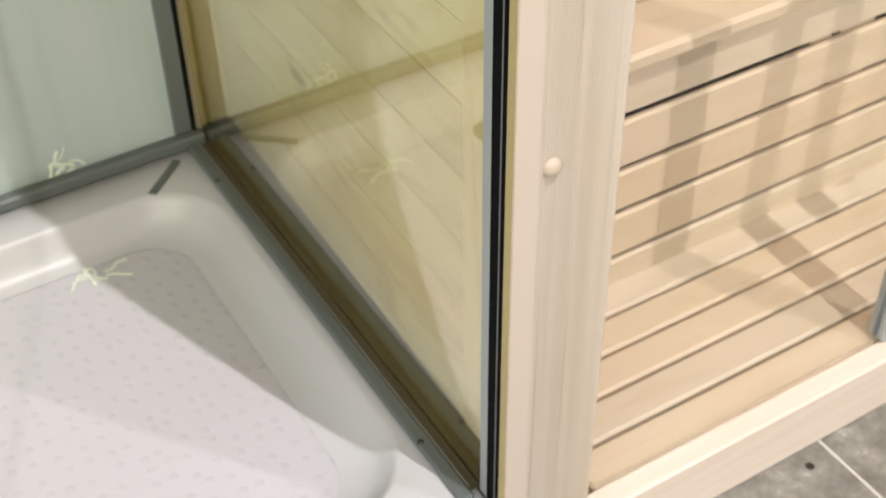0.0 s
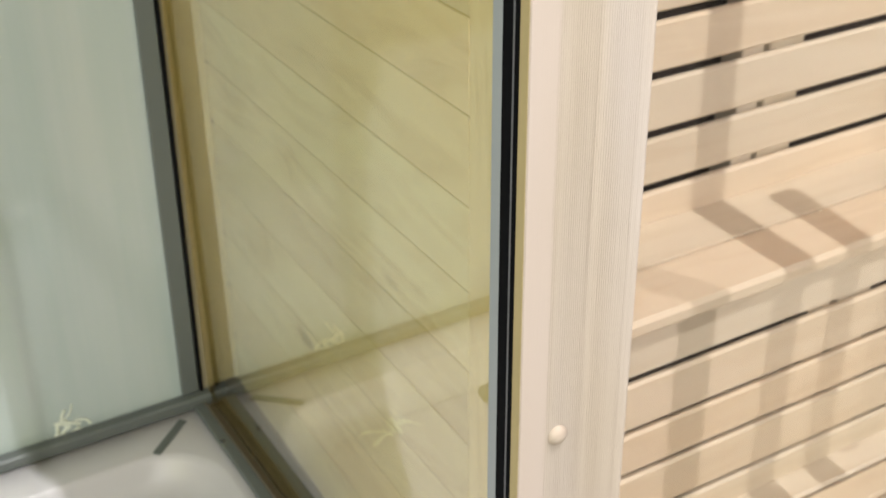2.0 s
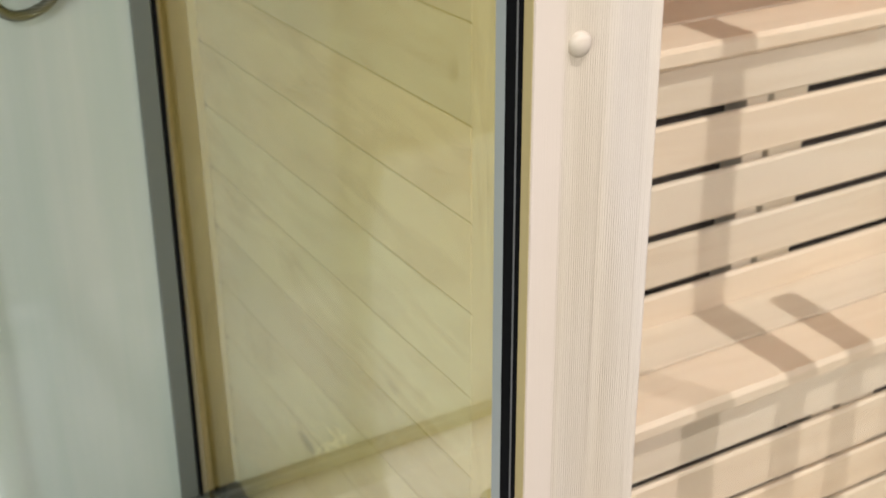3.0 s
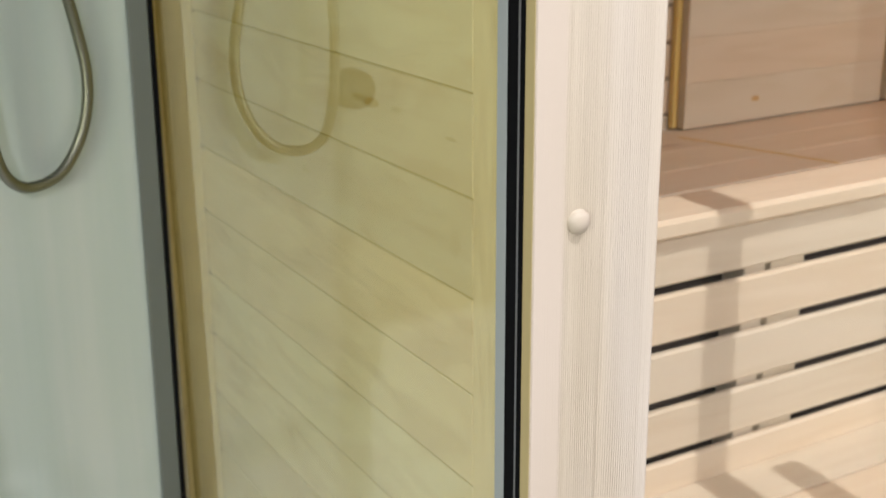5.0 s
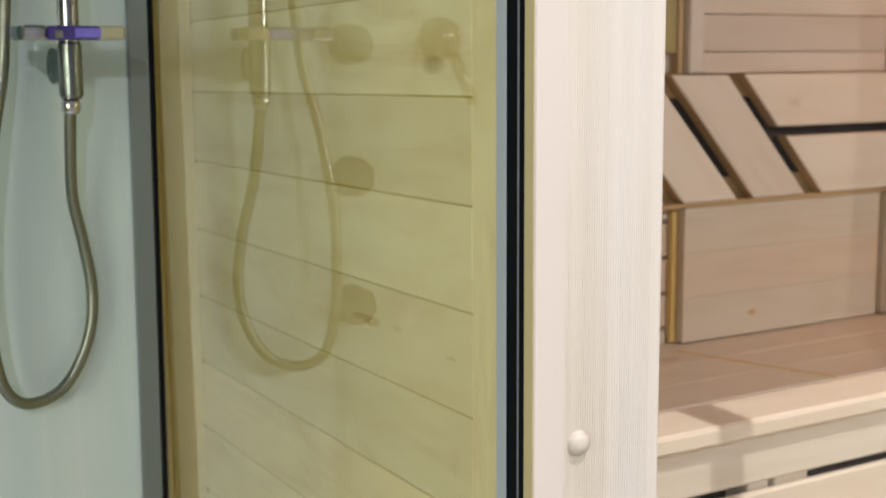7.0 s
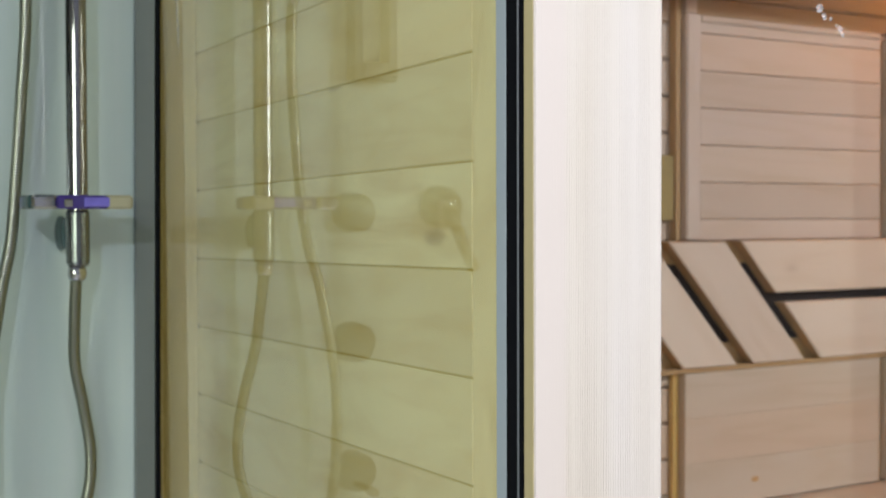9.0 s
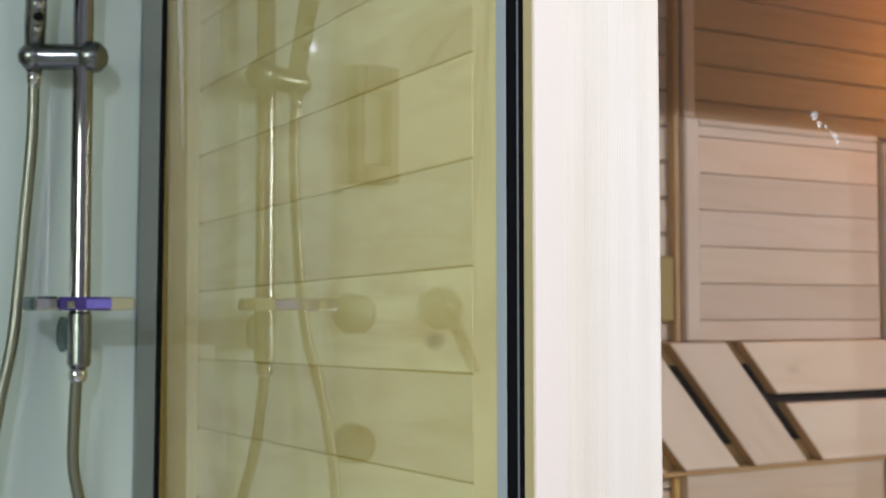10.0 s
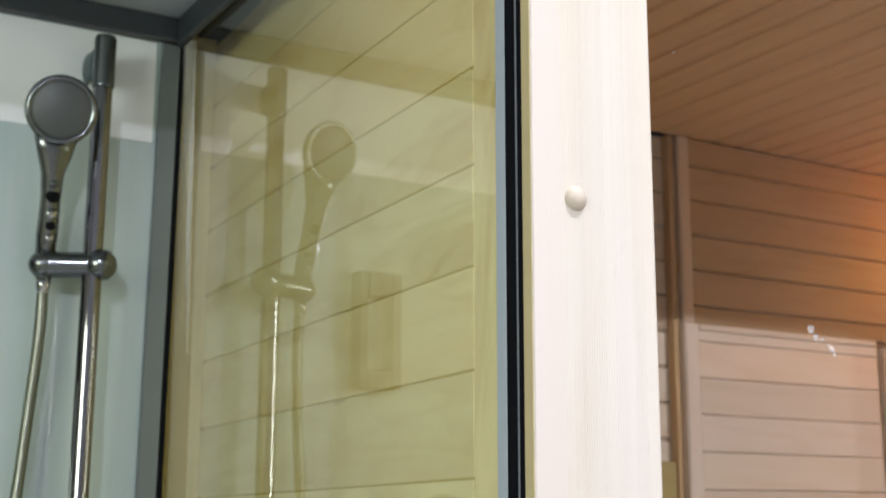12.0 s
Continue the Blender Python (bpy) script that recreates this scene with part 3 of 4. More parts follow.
span("grip", (1.254, 0.718, 0.83), (1.297, 0.748, 1.52), ALDER, handle, 0.006, "z")
for hz in (0.93, 1.42):
    part("standoff", lathe([(0, 0), (0.009, 0), (0.009, 0.0285), (0, 0.0285)], 16), DARKCHROME, handle, axes((1, 0, 0), (0, 0, -1), (1.2755, 0.748, hz)), key="standoff")

# ---------------------------------------------------------------- sauna deck and benches
deck = thing("duckboard", "slatted alder duckboard on the sauna floor", "duckboard", (1.6, 0.92, 0.0))
for ya, yb in ((0.775, 0.832), (0.838, 0.894), (0.900, 0.953), (0.959, 1.012), (1.018, 1.072)):
    span("slat", (0.676, ya, 0.074), (2.59, yb, 0.10), ALDER, deck, 0.004, "x")
for bx in (0.70, 1.40, 2.10, 2.50):
    span("bearer", (bx, 0.78, 0.0), (bx + 0.05, 1.07, 0.074), ALDER, deck, 0.002, "y")


def bench(name, label, riser, zs, top, thick, boards, gaps, uprights, dark):
    b = thing(name, label, "bench", (1.6, riser + 0.1, zs[0]))
    for za, zb, gap in zip(zs, zs[1:], gaps):
        span("riser_slat", (0.676, riser, za + gap), (2.59, riser + 0.014, zb), ALDER, b, 0.004, "x")
    for i, (ya, yb) in enumerate(boards):
        span("seat_board", (0.676, ya, top - thick), (2.59, yb, top), ALDER, b, 0.006 if i == 0 else 0.0012, "x")
    for ux, w in uprights:
        span("upright", (ux, riser + 0.0145, zs[0]), (ux + w, riser + 0.06, top - thick), ALDER, b, 0.002, "z")
    # dark sheet added so that the riser gaps read as shade
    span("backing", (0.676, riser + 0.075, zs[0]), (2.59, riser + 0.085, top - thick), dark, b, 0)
    return b


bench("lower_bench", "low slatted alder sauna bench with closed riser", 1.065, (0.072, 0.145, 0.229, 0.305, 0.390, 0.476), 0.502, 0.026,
      ((1.050, 1.1566), (1.1570, 1.252)), (0.009, 0.009, 0.009, 0.009, 0.012), ((1.256, 0.044), (1.314, 0.070), (2.0, 0.045)), GAPSHADE)
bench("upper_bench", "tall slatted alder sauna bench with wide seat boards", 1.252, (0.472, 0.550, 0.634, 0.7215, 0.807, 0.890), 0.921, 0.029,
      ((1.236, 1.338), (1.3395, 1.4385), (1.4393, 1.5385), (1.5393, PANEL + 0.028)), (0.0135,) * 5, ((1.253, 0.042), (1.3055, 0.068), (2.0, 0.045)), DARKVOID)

upper = scene.objects["upper_bench"]
part("joint_line", chamfered(0.285, 0.007, 0.0016, 0.0004), OCHRE_MARK, upper, axes((0.318, -0.948, 0), (0.948, 0.318, 0), (1.464, 1.475, 0.9214)), "ochre line across the seat boards")

# lower wall panel above the upper bench
low = thing("wall_panel", "low boarded alder panel behind the upper bench", "wall panel", (1.68, PANEL + 0.02, 0.922), group="sauna back panels")
for i in range(3):
    za = 0.924 + i * 0.0787
    span("board", (1.4565, PANEL, za), (1.945, PANEL + 0.027, za + 0.0786), LOWWOOD, low, 0.0007, "x")
part("knot", lathe([(0, 0.0006), (0.004, 0.0005), (0.0052, 0.0)], 12), KNOT, low, axes((1, 0, 0), (0, 0, 1), (1.620, PANEL - 0.0001, 0.962)) @ Matrix.Diagonal((1.9, 1.0, 1.0, 1.0)), "small orange knot")
# added strip: the panel's shaded side face as ochre colour
span("edge_strip", (1.4435, PANEL + 0.016, 0.924), (1.456, PANEL + 0.028, 1.160), OCHRE_MARK, low, 0.001, "z", "ochre strip for the shade at the panel's edge")
low = thing("wall_panel", "low boarded alder panel behind the upper bench", "wall panel", (2.25, PANEL + 0.02, 0.922), group="sauna back panels")
for i in range(3):
    za = 0.924 + i * 0.0787
    span("board", (1.962, PANEL, za), (2.58, PANEL + 0.027, za + 0.0786), LOWWOOD, low, 0.0007, "x")

span("edge_strip", (1.9455, PANEL + 0.012, 0.924), (1.9615, PANEL + 0.027, 1.160), OCHRE_MARK, low, 0.001, "z", "ochre strip for the shade at the panel's edge")

# middle panels, the first with an upright batten at its edge, and the boarding above them, darkened for the header's
# shade
xa, xb, MID = 1.456, 1.943, 1.776
tall = thing("wall_panel", "panel of narrow pinkish alder boards with an upright batten", "wall panel", (xa + 0.2, PANEL + 0.02, 1.389), group="sauna back panels")
span("batten", (xa, PANEL - 0.004, 1.389), (xa + 0.033, PANEL + 0.0195, MID), PANELWOOD, tall, 0.003, "z")
span("top_edge", (xa + 0.0335, PANEL - 0.003, MID - 0.012), (xb, PANEL + 0.0195, MID), PANELWOOD, tall, 0.003, "x")
span("edge_strip", (1.4435, PANEL + 0.010, 1.389), (1.4555, PANEL + 0.028, TOP - 0.003), OCHRE, tall, 0.001, "z", "ochre strip for the shade at the panel's edge")
far = thing("wall_panel", "panel of narrow pinkish alder boards", "wall panel", (2.2, PANEL + 0.02, 1.389), group="sauna back panels")
span("edge_strip", (1.9435, PANEL + 0.012, 1.389), (1.9615, PANEL + 0.0195, MID), OCHRE, far, 0.001, "z", "ochre strip for the shade at the panel's edge")
above = thing("wall_panel", "alder boarding under the sauna ceiling, browned for shade", "wall panel", (2.0, PANEL + 0.02, MID), group="sauna back panels")
span("batten", (xa + 0.004, PANEL + 0.002, MID + 0.0005), (xa + 0.030, PANEL + 0.027, TOP - 0.003), LOWWOOD, above, 0.003, "z")
z = 1.425 - 0.0640
while z < TOP - 0.005:
    if z < MID - 0.02:
        for panel, x0, x1 in ((tall, xa + 0.0335, xb), (far, 1.962, 2.58)):
            span("board", (x0, PANEL, max(z + 0.0006, 1.389)), (x1, PANEL + 0.0195, min(z + 0.0634, MID - 0.0125)), PANELWOOD, panel, 0.0012, "x")
    if z + 0.0640 > MID:
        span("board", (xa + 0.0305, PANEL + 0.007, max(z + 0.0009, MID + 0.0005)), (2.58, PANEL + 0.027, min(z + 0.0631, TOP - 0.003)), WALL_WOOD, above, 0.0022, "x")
    z += 0.0640
# added block whose olive colour imitates a tinted patch of light
block = plain_box("spacer_block", (1.30, PANEL + 0.014, 1.423), (1.443, PANEL + 0.0285, 1.535), OLIVE, "olive block in place of a tinted light patch on the sauna back wall", "wood block", kind="thing", along="x", bevel=0.002)

# backrest of slats laid in a herringbone
rest = thing("backrest", "pale alder backrest of slats laid in a herringbone", "backrest", (1.9, PANEL - 0.01, 1.175))


def prism(outline, y0, y1):
    bm = bmesh.new()
    n = len(outline)
    f = [bm.verts.new((px, y0, pz)) for px, pz in outline]
    g = [bm.verts.new((px, y1, pz)) for px, pz in outline]
    bm.faces.new(f)
    bm.faces.new(g[::-1])
    for i in range(n):
        bm.faces.new((f[i], g[i], g[(i + 1) % n], f[(i + 1) % n]))
    bmesh.ops.recalc_face_normals(bm, faces=bm.faces[:])
    bmesh.ops.bevel(bm, geom=bm.edges[:], offset=0.0025, segments=1, affect="EDGES")
    return bm


def slat(outline):
    """One slat: its outline in x and z, with the grain along its longest side and edges coloured ochre for warm bounced
    shade.
    """
    c = Vector((sum(p[0] for p in outline) / len(outline), 0, sum(p[1] for p in outline) / len(outline)))
    sides = [(Vector((b[0] - a[0], 0, b[1] - a[1]))) for a, b in zip(outline, outline[1:] + outline[:1])]
    ex = max(sides, key=lambda s: s.length).normalized()
    ez = Vector((0, -1, 0))
    ey = ez.cross(ex)
    m = Matrix((ex, ey, ez)).transposed().to_4x4()
    m.translation = c + Vector((0, PANEL + 0.004, 0))
    bm = prism(outline, PANEL - 0.012, PANEL + 0.016)
    bmesh.ops.transform(bm, matrix=m.inverted(), verts=bm.verts)
    ob = part("slat", bm, ALDER, rest, m)
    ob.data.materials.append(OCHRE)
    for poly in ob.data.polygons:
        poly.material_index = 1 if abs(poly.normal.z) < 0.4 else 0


Z0, Z1, ZM = 1.170, 1.387, 1.284
LEAN = 0.905                                   # sideways run of a falling edge for each metre of height


def fall(k, zz):
    """Where a falling edge that meets the lower edge at k stands at the height zz."""
    return k - LEAN * (zz - Z0)


for ka, kb in ((1.270, 1.400), (1.444, 1.568), (1.606, 1.733)):
    slat([(ka, Z0), (kb, Z0), (fall(kb, Z1), Z1), (fall(ka, Z1), Z1)])
slat([(1.775, Z0), (2.58, Z0), (2.58, ZM - 0.008), (fall(1.775, ZM - 0.008), ZM - 0.008)])
slat([(fall(1.771, ZM + 0.010), ZM + 0.010), (2.58, ZM + 0.010), (2.58, Z1), (fall(1.771, Z1), Z1)])
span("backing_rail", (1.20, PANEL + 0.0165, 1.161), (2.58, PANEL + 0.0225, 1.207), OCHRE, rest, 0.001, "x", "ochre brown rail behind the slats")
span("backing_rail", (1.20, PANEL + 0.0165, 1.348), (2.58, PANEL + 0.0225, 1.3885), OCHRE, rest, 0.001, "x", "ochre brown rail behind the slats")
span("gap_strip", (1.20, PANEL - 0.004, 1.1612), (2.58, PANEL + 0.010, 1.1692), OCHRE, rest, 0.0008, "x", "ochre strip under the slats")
# dark sheet in place of the shade between the slats
span("backing_board", (1.20, PANEL + 0.0230, 1.161), (2.58, PANEL + 0.0285, 1.3885), DARKVOID, rest, 0, "x", "dark board added for the shade behind the slats")

# ---------------------------------------------------------------- shower
tray = thing("shower_tray", "white acrylic shower tray with a dimpled floor", "shower tray", (0.0, 1.18, 0.0))


def rounded(x0, x1, y0, y1, r, n=10):
    pts = []
    for cx, cy, a0 in ((x1 - r, y1 - r, 0), (x0 + r, y1 - r, 90), (x0 + r, y0 + r, 180), (x1 - r, y0 + r, 270)):
        for i in range(n + 1):
            a = radians(a0 + 90 * i / n)
            pts.append((cx + r * math.cos(a), cy + r * math.sin(a)))
    return pts


def basin():
    """Rim, rolled edge, sloping sides down to the floor's edge."""
    rings = [
        (rounded(-0.40, GX - 0.002, 0.765, BACK - 0.002, 0.012), 0.0),
        (rounded(-0.40, GX - 0.002, 0.765, BACK - 0.002, 0.012), 0.188),
        (rounded(-0.395, GX - 0.006, 0.770, BACK - 0.006, 0.012), 0.193),
        (rounded(-0.335, 0.475, 0.825, 1.513, 0.105), 0.1935),
        (rounded(-0.331, 0.471, 0.829, 1.509, 0.103), 0.1915),
        (rounded(-0.328, 0.466, 0.833, 1.505, 0.101), 0.184),
        (rounded(-0.322, 0.456, 0.842, 1.497, 0.098), 0.164),
        (rounded(-0.316, 0.445, 0.853, 1.488, 0.094), 0.150),
        (rounded(-0.305, 0.428, 0.868, 1.476, 0.086), 0.1425),
        (rounded(-0.290, 0.410, 0.885, 1.463, 0.075), 0.139),
    ]
    bm = bmesh.new()
    rows = [[bm.verts.new((px, py, h)) for px, py in ring] for ring, h in rings]
    for a, b in zip(rows, rows[1:]):
        for i in range(len(a)):
            j = (i + 1) % len(a)
            bm.faces.new((a[i], a[j], b[j], b[i]))
    bmesh.ops.recalc_face_normals(bm, faces=bm.faces[:])
    return bm, rings[-1]


bm, (ring, h) = basin()
part("basin", bm, ACRYLIC, tray, smooth=True)
floor_rows = [ring, [(0.05 + (px - 0.05) * 0.5, 1.17 + (py - 1.17) * 0.5) for px, py in ring]]
bm = bmesh.new()
outer = [bm.verts.new((px, py, h - 0.0006)) for px, py in floor_rows[0]]
inner = [bm.verts.new((px, py, h - 0.0045)) for px, py in floor_rows[1]]
under = [bm.verts.new((px, py, h - 0.02)) for px, py in floor_rows[0]]
mid, low_mid = bm.verts.new((0.05, 1.17, h - 0.006)), bm.verts.new((0.05, 1.17, h - 0.02))
for i in range(len(outer)):
    j = (i + 1) % len(outer)
    bm.faces.new((outer[i], outer[j], inner[j], inner[i]))
    bm.faces.new((inner[i], inner[j], mid))
    bm.faces.new((under[j], under[i], low_mid))
    bm.faces.new((outer[j], outer[i], under[i], under[j]))
bmesh.ops.recalc_face_normals(bm, faces=bm.faces[:])
part("tray_floor", bm, DIMPLE, tray)
part("drain", lathe([(0, 0.0045), (0.030, 0.0040), (0.043, 0.0025), (0.045, 0.0), (0.045, -0.004)], 32), SATIN, tray, pose(0.072, 1.432, h - 0.0025), "round satin drain cover", smooth=True)
# flat dark strip in place of a groove and its shade
part("corner_strip", chamfered(0.086, 0.013, 0.003, 0.001), PROFILE, tray, axes((-0.74, -0.67, 0), (0.67, -0.74, 0), (0.430, 1.534, 0.1948)), "dark grey strip for the shaded groove in the rim")

cabin = thing("shower_enclosure", "shower enclosure with bronze side glass and grey profiles", "shower cabin", (0.06, 1.2, 0.194))
span("back_panel", (-0.42, BACK, 0.18), (GX, BACK + 0.008, TOP), BACKGLASS, cabin, 0, label="pale green back-painted glass panel")
# added band: the brighter light at the panel's top, put into paint
span("top_band", (-0.42, BACK - 0.002, 1.94), (0.4845, BACK - 0.0004, TOP - 0.036), LITBAND, cabin, 0, label="white band painted for the light along the panel's top")
pane = span("side_glass", (GX, 0.7930, 0.18), (GX + 0.006, BACK, TOP - 0.004), TINTED, cabin, 0, label="bronze tinted clear glass")
pane = pane.data
pane.materials.append(TINT_BACK)
for poly in pane.polygons:
    poly.material_index = 0 if (axes(*LONG["x"], (0, 0, 0)).to_3x3() @ poly.normal).x < -0.5 else 1
lean = [span("corner_profile", (0.485, BACK - 0.007, 0.215), (0.5125, BACK - 0.0005, TOP - 0.035), PROFILE, cabin, 0.003, "z"),
        span("gasket", (0.513, BACK - 0.009, 0.215), (GX - 0.0005, BACK - 0.0005, TOP - 0.035), BLACK, cabin, 0.001, "z")]
for ob in lean:                                # the corner stands slightly out of plumb
    tip = Matrix.Translation((0.51, 0, 1.40)) @ Matrix.Rotation(radians(0.45), 4, "Y") @ Matrix.Translation((-0.51, 0, -1.40))
    settle(ob, tip @ PLACE[ob], cabin)
# covers the gap beside the tipped gasket, placed for the camera's view
span("corner_seal", (0.5030, BACK - 0.0042, 0.215), (GX - 0.0008, BACK - 0.0008, 1.40), CORNERTAN, cabin, 0.0004, "z", "tan strip in the corner beside the glass")
span("bottom_profile", (-0.42, BACK - 0.022, 0.194), (0.518, BACK - 0.0005, 0.2145), PROFILE, cabin, 0.003, "x")
span("top_profile", (-0.42, BACK - 0.020, TOP - 0.035), (GX - 0.001, BACK - 0.0005, TOP - 0.001), DARKPROFILE, cabin, 0.003, "x")
low_p = span("bottom_profile", (0.4855, 0.781, 0.194), (0.503, BACK - 0.0225, 0.2035), PROFILE, cabin, 0.002, "y")
span("bead", (0.5033, 0.794, 0.194), (0.5050, 1.577, 0.2045), STRIP, cabin, 0.0005, "y", "thin olive bead along the profile")
# added strip: reflected shade at the glass foot, as dark brown
span("channel", (0.5052, 0.794, 0.194), (0.5185, 1.577, 0.1965), GLASSFOOT_SHADE, cabin, 0.0005, "y", "dark brown strip painted for the shade along the glass")
for sy in (0.880, 1.472):
    part("screw", lathe([(0, 0.0022), (0.003, 0.002), (0.0042, 0.0006), (0.0045, -0.001)], 12), DARKCHROME, low_p, pose(0.490, sy, 0.2035), key="screw", smooth=True)
span("top_profile", (0.506, 0.790, 2.077), (GX - 0.001, BACK - 0.0205, TOP - 0.001), DARKPROFILE, cabin, 0.003, "y")
light_strip = bmesh.new()
rows = []
for i in range(25):                            # pale strip in place of a light streak, curled and narrowing downwards
    f = i / 24
    zz = 2.074 - 0.44 * f
    wide = 0.048 * (1 - f) ** 0.8 + 0.003
    rows.append([light_strip.verts.new((GX - 0.0015 - 0.006 * math.sin(math.pi * k / 4) * (1 - f), 1.585 - 0.070 * f - wide * k / 4, zz)) for k in range(5)])
for a, b in zip(rows, rows[1:]):
    for k in range(4):
        light_strip.faces.new((a[k], a[k + 1], b[k + 1], b[k]))
part("seal_film", light_strip, LIGHTSTREAK, cabin, label="added pale strip in place of a light streak in the corner", smooth=True)
span("edge_profile", (GX - 0.002, 0.7777, 0.19), (GX + 0.010, 0.7926, TOP), EDGE, cabin, 0.001, "z", "pale blue satin edge profile")
span("seal", (GX - 0.003, 0.7528, 0.19), (GX + 0.006, 0.7775, TOP), BLACK, cabin, 0.001, "z", "black rubber door seal")
span("seal_lip", (GX - 0.0036, 0.7596, 0.19), (GX - 0.0030, 0.7614, TOP), LIP, cabin, 0.0001, "z")
# unseen tinted panes, added to filter the light that enters the shower
for name, lo, hi in (("far_side_glass", (-0.426, 0.790, 0.195), (-0.420, BACK, 1.955)), ("front_glass", (-0.418, 0.776, 0.195), (-0.11, 0.782, TOP - 0.004))):
    sheet = span(name, lo, hi, TINTED, cabin, 0, label="bronze tinted clear glass").data
    sheet.materials.append(TINT_BACK)
    for poly in sheet.polygons:
        poly.material_index = 0 if poly.normal.x < -0.5 or poly.normal.y < -0.5 else 1
span("front_profile", (-0.1095, 0.773, 0.195), (-0.098, 0.785, TOP - 0.004), EDGE, cabin, 0.001, "z")
span("roof_panel", (-0.42, 0.78, TOP), (GX, BACK, TOP + 0.02), ROOF, cabin, 0, label="grey roof panel")

RX, RY = 0.398, 1.540
rail = thing("slide_rail", "chrome shower slide rail on the back panel", "shower rail", (RX, RY, 1.37))
part("bar", lathe([(0, 1.372), (0.0125, 1.372), (0.0125, 1.985), (0, 1.985)], 32), BAR, rail, pose(RX, RY, 0), smooth=False)
part("end_cap", lathe([(0, 1.986), (0.0138, 1.986), (0.0142, 1.988), (0.0142, 2.052), (0.0125, 2.056), (0, 2.056)], 32), DARKCHROME, rail, pose(RX, RY, 0), "dark chrome end cap")
part("sleeve", lathe([(0.0126, 1.374), (0.0142, 1.376), (0.0142, 1.437), (0.0126, 1.439)], 32), SATIN, rail, pose(RX, RY, 0))
# the dark teal puts the bluish shadow by the rail into colour
for bz in (2.022, 1.405):
    part("bracket", lathe([(0.0, 0), (0.012, 0), (0.012, 0.04), (0.013, 0.048), (0.014, 0.0595), (0, 0.0595)], 24), BRACKET, rail, axes((1, 0, 0), (0, 0, -1), (RX - 0.006, RY, bz + 0.006)) @ Matrix.Diagonal((0.55, 1.6, 1.0, 1.0)), "wall bracket, teal for the bluish shadow by the rail", key="bracket", smooth=True)
slider = part("slider", tube([(0.340, 1.561, 1.751), (0.376, 1.549, 1.752), (0.41, RY - 0.004, 1.753)], 0.0165, 20, 4), SATIN, rail, smooth=True)
part("knob", lathe([(0, -0.021), (0.012, -0.0175), (0.0195, -0.008), (0.021, 0), (0.0195, 0.008), (0.012, 0.0175), (0, 0.021)], 24), SATIN, slider, pose(0.407, RY - 0.004, 1.753), smooth=True)
part("knob", lathe([(0, -0.018), (0.010, -0.015), (0.0165, -0.007), (0.018, 0), (0.0165, 0.007), (0.010, 0.015), (0, 0.018)], 24), SATIN, slider, pose(0.342, 1.560, 1.751), smooth=True)

shower = thing("hand_shower", "chrome hand shower with a round grey spray face", "hand shower", (0.339, 1.51, 1.76))
aim = look((0.337, 1.497, 1.934), (0.18, 0.55, 1.72))
part("head", lathe([(0, 0.022), (0.020, 0.020), (0.036, 0.010), (0.0425, -0.001), (0.0435, -0.006), (0.041, -0.0105), (0.037, -0.011), (0.036, -0.0095), (0, -0.0095)], 40), SATIN, shower, aim, smooth=True)
part("spray_face", lathe([(0, -0.012), (0.033, -0.0115), (0.036, -0.0098), (0.036, -0.0090)], 40), SPRAYFACE, shower, aim, "grey rubber spray face", smooth=True)
neck = bmesh.new()
rings = []
for px, py, pz, rx_, ry_ in ((0.337, 1.512, 1.915, 0.030, 0.012), (0.338, 1.520, 1.885, 0.022, 0.012), (0.3395, 1.530, 1.860, 0.0145, 0.012), (0.341, 1.540, 1.830, 0.0125, 0.0125), (0.343, 1.553, 1.79, 0.0135, 0.0135), (0.3445, 1.563, 1.755, 0.0115, 0.0115)):
    rings.append([neck.verts.new((px + rx_ * math.cos(a), py + ry_ * math.sin(a), pz)) for a in (2 * math.pi * k / 20 for k in range(20))])
for a, b in zip(rings, rings[1:]):
    for k in range(20):
        neck.faces.new((a[k], a[(k + 1) % 20], b[(k + 1) % 20], b[k]))
neck.faces.new(rings[0][::-1])
neck.faces.new(rings[-1])
bmesh.ops.recalc_face_normals(neck, faces=neck.faces[:])
part("handle", neck, SATIN, shower, smooth=True)
for bx, by, bz, k, paint in ((0.3405, 1.5235, 1.848, 0.75, DARKCHROME), (0.341, 1.5275, 1.832, 1.0, BLACK), (0.3425, 1.5335, 1.812, 0.8, CHROME), (0.343, 1.5375, 1.797, 0.7, BLACK), (0.3435, 1.5425, 1.783, 0.6, CHROME)):
    part("button", lathe([(0, 0.004 * k), (0.006 * k, 0.0035 * k), (0.0085 * k, 0.001 * k), (0.009 * k, -0.002)], 16), paint, shower, axes((1, 0, 0), (0, 0.3, 1), (bx, by, bz)), smooth=True)

hose = thing("shower_hose", "braided metal shower hose hanging in a loop", "hose", (0.36, 1.56, 1.0))
part("hose_pipe", tube([(0.396, 1.542, 1.362), (0.397, 1.555, 1.306), (0.400, 1.568, 1.251), (0.412, 1.576, 1.195), (0.421, 1.578, 1.137), (0.418, 1.578, 1.087), (0.402, 1.577, 1.042), (0.374, 1.570, 1.009), (0.337, 1.563, 0.999), (0.310, 1.553, 1.014), (0.296, 1.549, 1.050), (0.289, 1.548, 1.12), (0.291, 1.549, 1.22), (0.3095, 1.556, 1.336), (0.3245, 1.566, 1.403), (0.333, 1.572, 1.485), (0.339, 1.572, 1.567), (0.3445, 1.568, 1.657), (0.3445, 1.563, 1.726)], 0.0072), HOSE, hose, smooth=True)
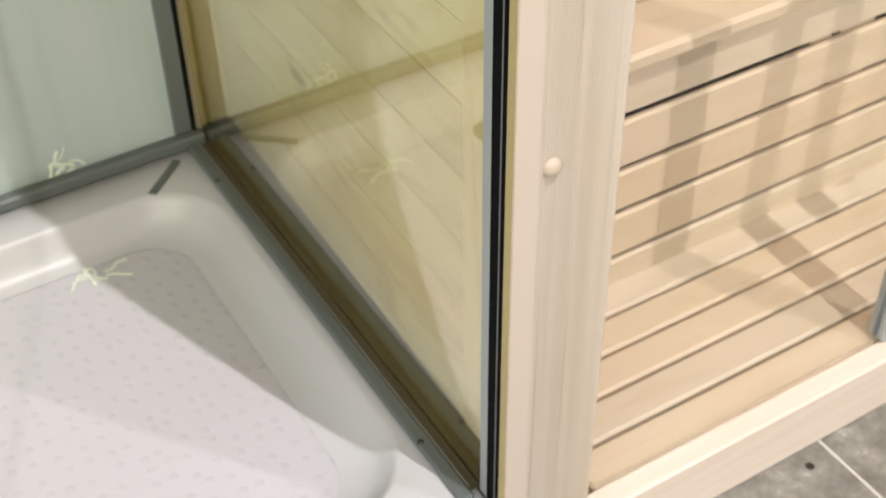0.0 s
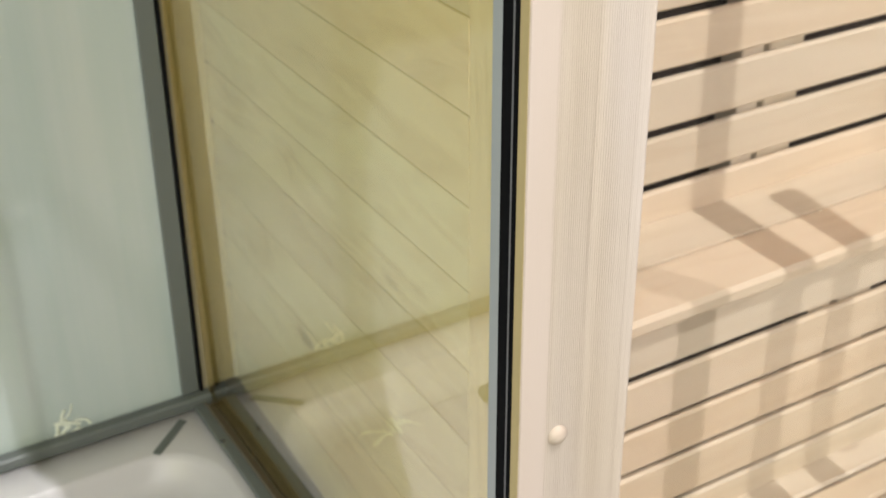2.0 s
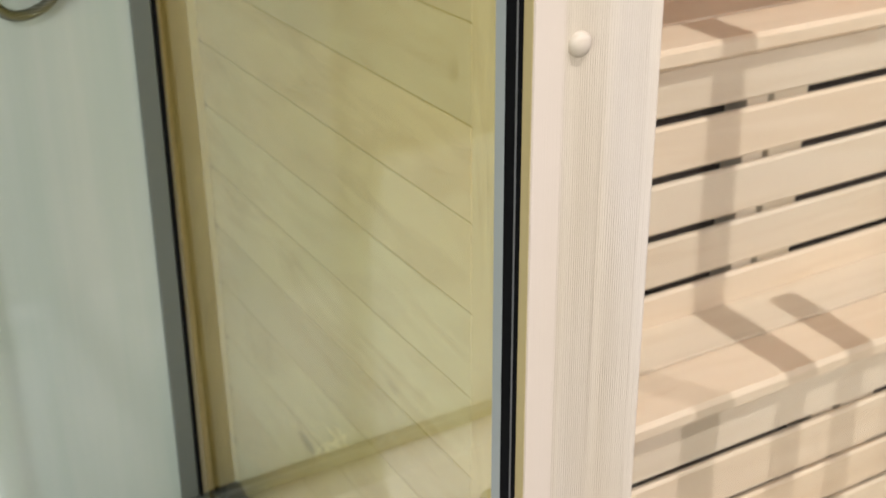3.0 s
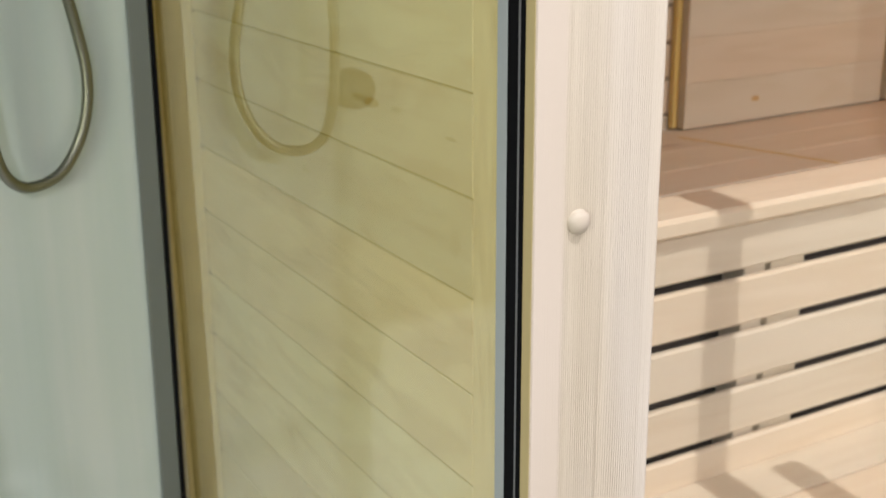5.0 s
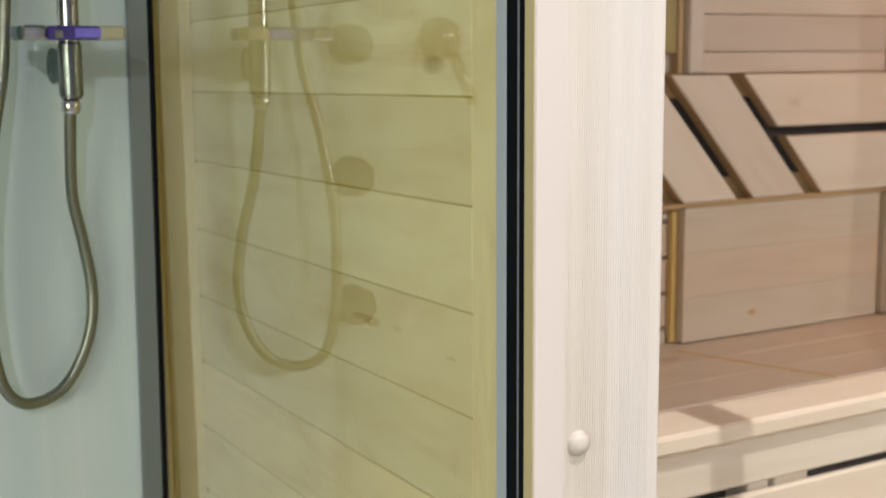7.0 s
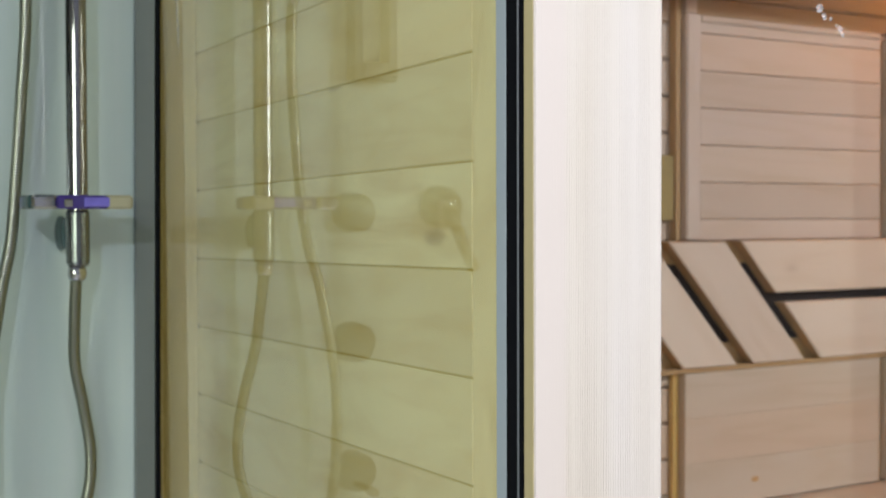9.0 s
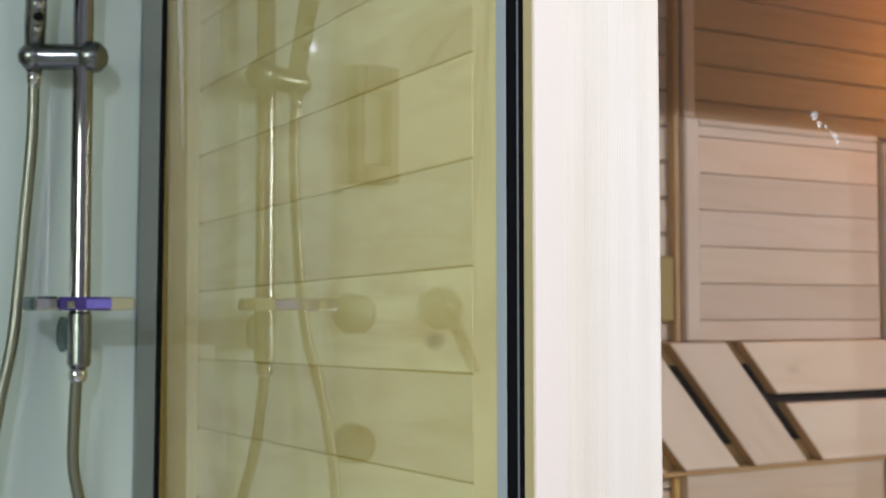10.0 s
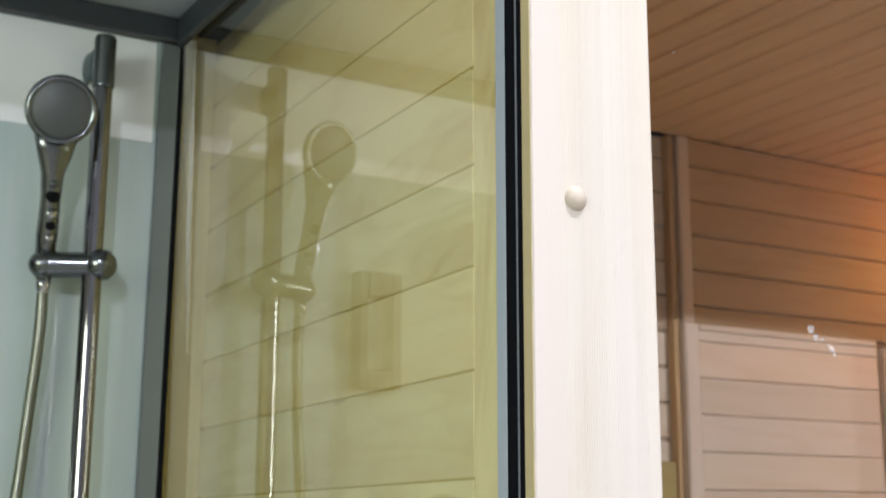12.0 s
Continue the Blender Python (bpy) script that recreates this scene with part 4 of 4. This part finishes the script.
part("nut", lathe([(0.0, 1.353), (0.0095, 1.354), (0.0115, 1.360), (0.0115, 1.366), (0.0095, 1.372), (0.0, 1.373)], 24), CHROME, hose, pose(0.397, 1.541, 0), smooth=True)
part("nut", lathe([(0.0, 1.715), (0.0085, 1.716), (0.0100, 1.735), (0.0, 1.736)], 24), CHROME, hose, pose(0.3445, 1.563, 0), smooth=True)

dish = thing("soap_dish", "clear soap dish with violet reflections on the rail", "soap dish", (0.39, 1.50, 1.44))
bm = bmesh.new()
bmesh.ops.create_cube(bm, size=1.0)
bmesh.ops.scale(bm, vec=(0.119, 0.085, 0.016), verts=bm.verts)
bmesh.ops.bevel(bm, geom=[e for e in bm.edges if abs(e.verts[0].co.z - e.verts[1].co.z) > 0.01], offset=0.03, segments=6, affect="EDGES")
bmesh.ops.bevel(bm, geom=bm.edges[:], offset=0.002, segments=1, affect="EDGES")
part("dish_plate", bm, DISH, dish, pose(0.3845, 1.508, 1.4485))
bm = chamfered(0.030, 0.040, 0.0165, 0.003)
# small added blocks that imitate glints on the dish
part("dish_insert", chamfered(0.030, 0.003, 0.011, 0.001), LAVENDER, dish, pose(0.401, 1.4645, 1.4485), "lavender block painted as a glint")
part("dish_insert", chamfered(0.010, 0.003, 0.009, 0.001), CHROME, dish, pose(0.368, 1.4645, 1.4475))
part("dish_tip", chamfered(0.010, 0.034, 0.0155, 0.003), BRACKET, dish, pose(0.3275, 1.484, 1.4485), "dark teal tip")
part("dish_end", bm, DISHCLEAR, dish, pose(0.4285, 1.482, 1.4485))
part("dish_end", chamfered(0.028, 0.040, 0.0165, 0.003), CHROME, dish, pose(0.3405, 1.482, 1.4485))

# fittings further along the back panel, seen mirrored in the side glass
mixer = thing("shower_mixer", "round chrome shower controls on the back panel", "mixer", (0.242, BACK, 1.25))
for kz in (1.437, 1.254, 1.071):
    part("control_knob", lathe([(0, 0.034), (0.020, 0.033), (0.0265, 0.028), (0.029, 0.0), (0, 0)], 32), DARKCHROME, mixer, axes((1, 0, 0), (0, 0, 1), (0.242, BACK - 0.0005, kz)), key="control", smooth=False)
lever = thing("lever_handle", "chrome lever on the back panel", "handle", (0.09, BACK, 1.41))
part("rosette", lathe([(0, 0.030), (0.020, 0.028), (0.030, 0.016), (0.032, 0.0), (0, 0)], 28), SATIN, lever, axes((1, 0, 0), (0, 0, 1), (0.095, BACK - 0.0005, 1.445)), smooth=True)
part("arm", tube([(0.095, 1.570, 1.445), (0.085, 1.555, 1.40), (0.068, 1.545, 1.352)], 0.009), SATIN, lever, smooth=True)
shelf = thing("wall_shelf", "narrow dark framed shelf on the back panel", "shelf", (0.213, BACK, 1.62))
span("side_rail", (0.2335, BACK - 0.03, 1.622), (0.2475, BACK - 0.0005, 1.79), DARKPROFILE, shelf, 0.002, "z")
span("side_rail", (0.179, BACK - 0.03, 1.622), (0.1935, BACK - 0.0005, 1.79), DARKPROFILE, shelf, 0.002, "z")
span("crossbar", (0.194, BACK - 0.03, 1.755), (0.233, BACK - 0.0005, 1.79), DARKPROFILE, shelf, 0.002, "x")
span("crossbar", (0.194, BACK - 0.03, 1.622), (0.233, BACK - 0.0005, 1.648), DARKPROFILE, shelf, 0.002, "x")

# ---------------------------------------------------------------- floor tiles
for i in range(-8, 7):
    for j in range(-9, 4):
        xa, ya = 1.043 + 0.6 * i, 0.30 + 0.6 * j
        span("tile", (xa + 0.002, ya + 0.002, -0.012), (xa + 0.598, ya + 0.598, 0.0), TILE, floor, 0.0015, "x")

# ---------------------------------------------------------------- small traces
smear = thing("glass_smear", "dried whitish smear on the sauna glass", "smear", (0.86, 0.776, 1.60))
rng = random.Random(5)
for sx, sz, r in ((0.847, 1.613, 0.0052), (0.853, 1.606, 0.0035), (0.861, 1.605, 0.0020), (0.868, 1.600, 0.0018), (0.873, 1.597, 0.0034), (0.876, 1.592, 0.0024), (0.697, 1.848, 0.0014), (0.703, 1.846, 0.0009), (0.690, 1.851, 0.0008), (0.671, 1.688, 0.0010)):
    bm = bmesh.new()
    n = 14
    ring_a = [bm.verts.new((r * (0.55 + 0.6 * rng.random()) * math.cos(2 * math.pi * k / n), r * (0.55 + 0.6 * rng.random()) * math.sin(2 * math.pi * k / n), 0)) for k in range(n)]
    top_v = bm.verts.new((0, 0, 0.0004))
    for k in range(n):
        bm.faces.new((ring_a[k], ring_a[(k + 1) % n], top_v))
    part("spot", bm, SMEAR, smear, axes((1, 0, 0), (0, 0, 1), (sx - 0.0025, 0.7763, sz - 0.002)))
# painted caustics: thin pale ribbons in place of reflected light
for label, at, ex, ey, reach in (("pale ribbons painted as caustic light on the back panel", (0.300, BACK - 0.0010, 0.226), (1, 0, 0), (0, 0, 1), 0.034),
                                 ("pale ribbons painted as caustic light on the shower tray", (0.275, 1.442, 0.1388), (1, 0, 0), (0, 1, 0), 0.046)):
    mark = thing("caustic_mark", label, "splash", at, group="dried splashes")
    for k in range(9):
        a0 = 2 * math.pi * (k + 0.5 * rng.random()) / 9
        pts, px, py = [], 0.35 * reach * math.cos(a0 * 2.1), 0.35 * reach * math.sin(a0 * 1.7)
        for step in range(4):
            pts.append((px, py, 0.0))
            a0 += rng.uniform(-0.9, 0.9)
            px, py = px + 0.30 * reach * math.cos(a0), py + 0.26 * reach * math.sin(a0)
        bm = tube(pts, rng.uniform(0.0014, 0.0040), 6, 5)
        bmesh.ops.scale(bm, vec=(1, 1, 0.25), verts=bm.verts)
        part("streak", bm, CAUSTIC, mark, axes(ex, ey, at), smooth=True)
part("pit", lathe([(0, 0.0006), (0.005, 0.0005), (0.0065, 0.0001)], 12), DARKVOID, floor, pose(1.0, 0.714, 0.0), "dark pit in a tile")
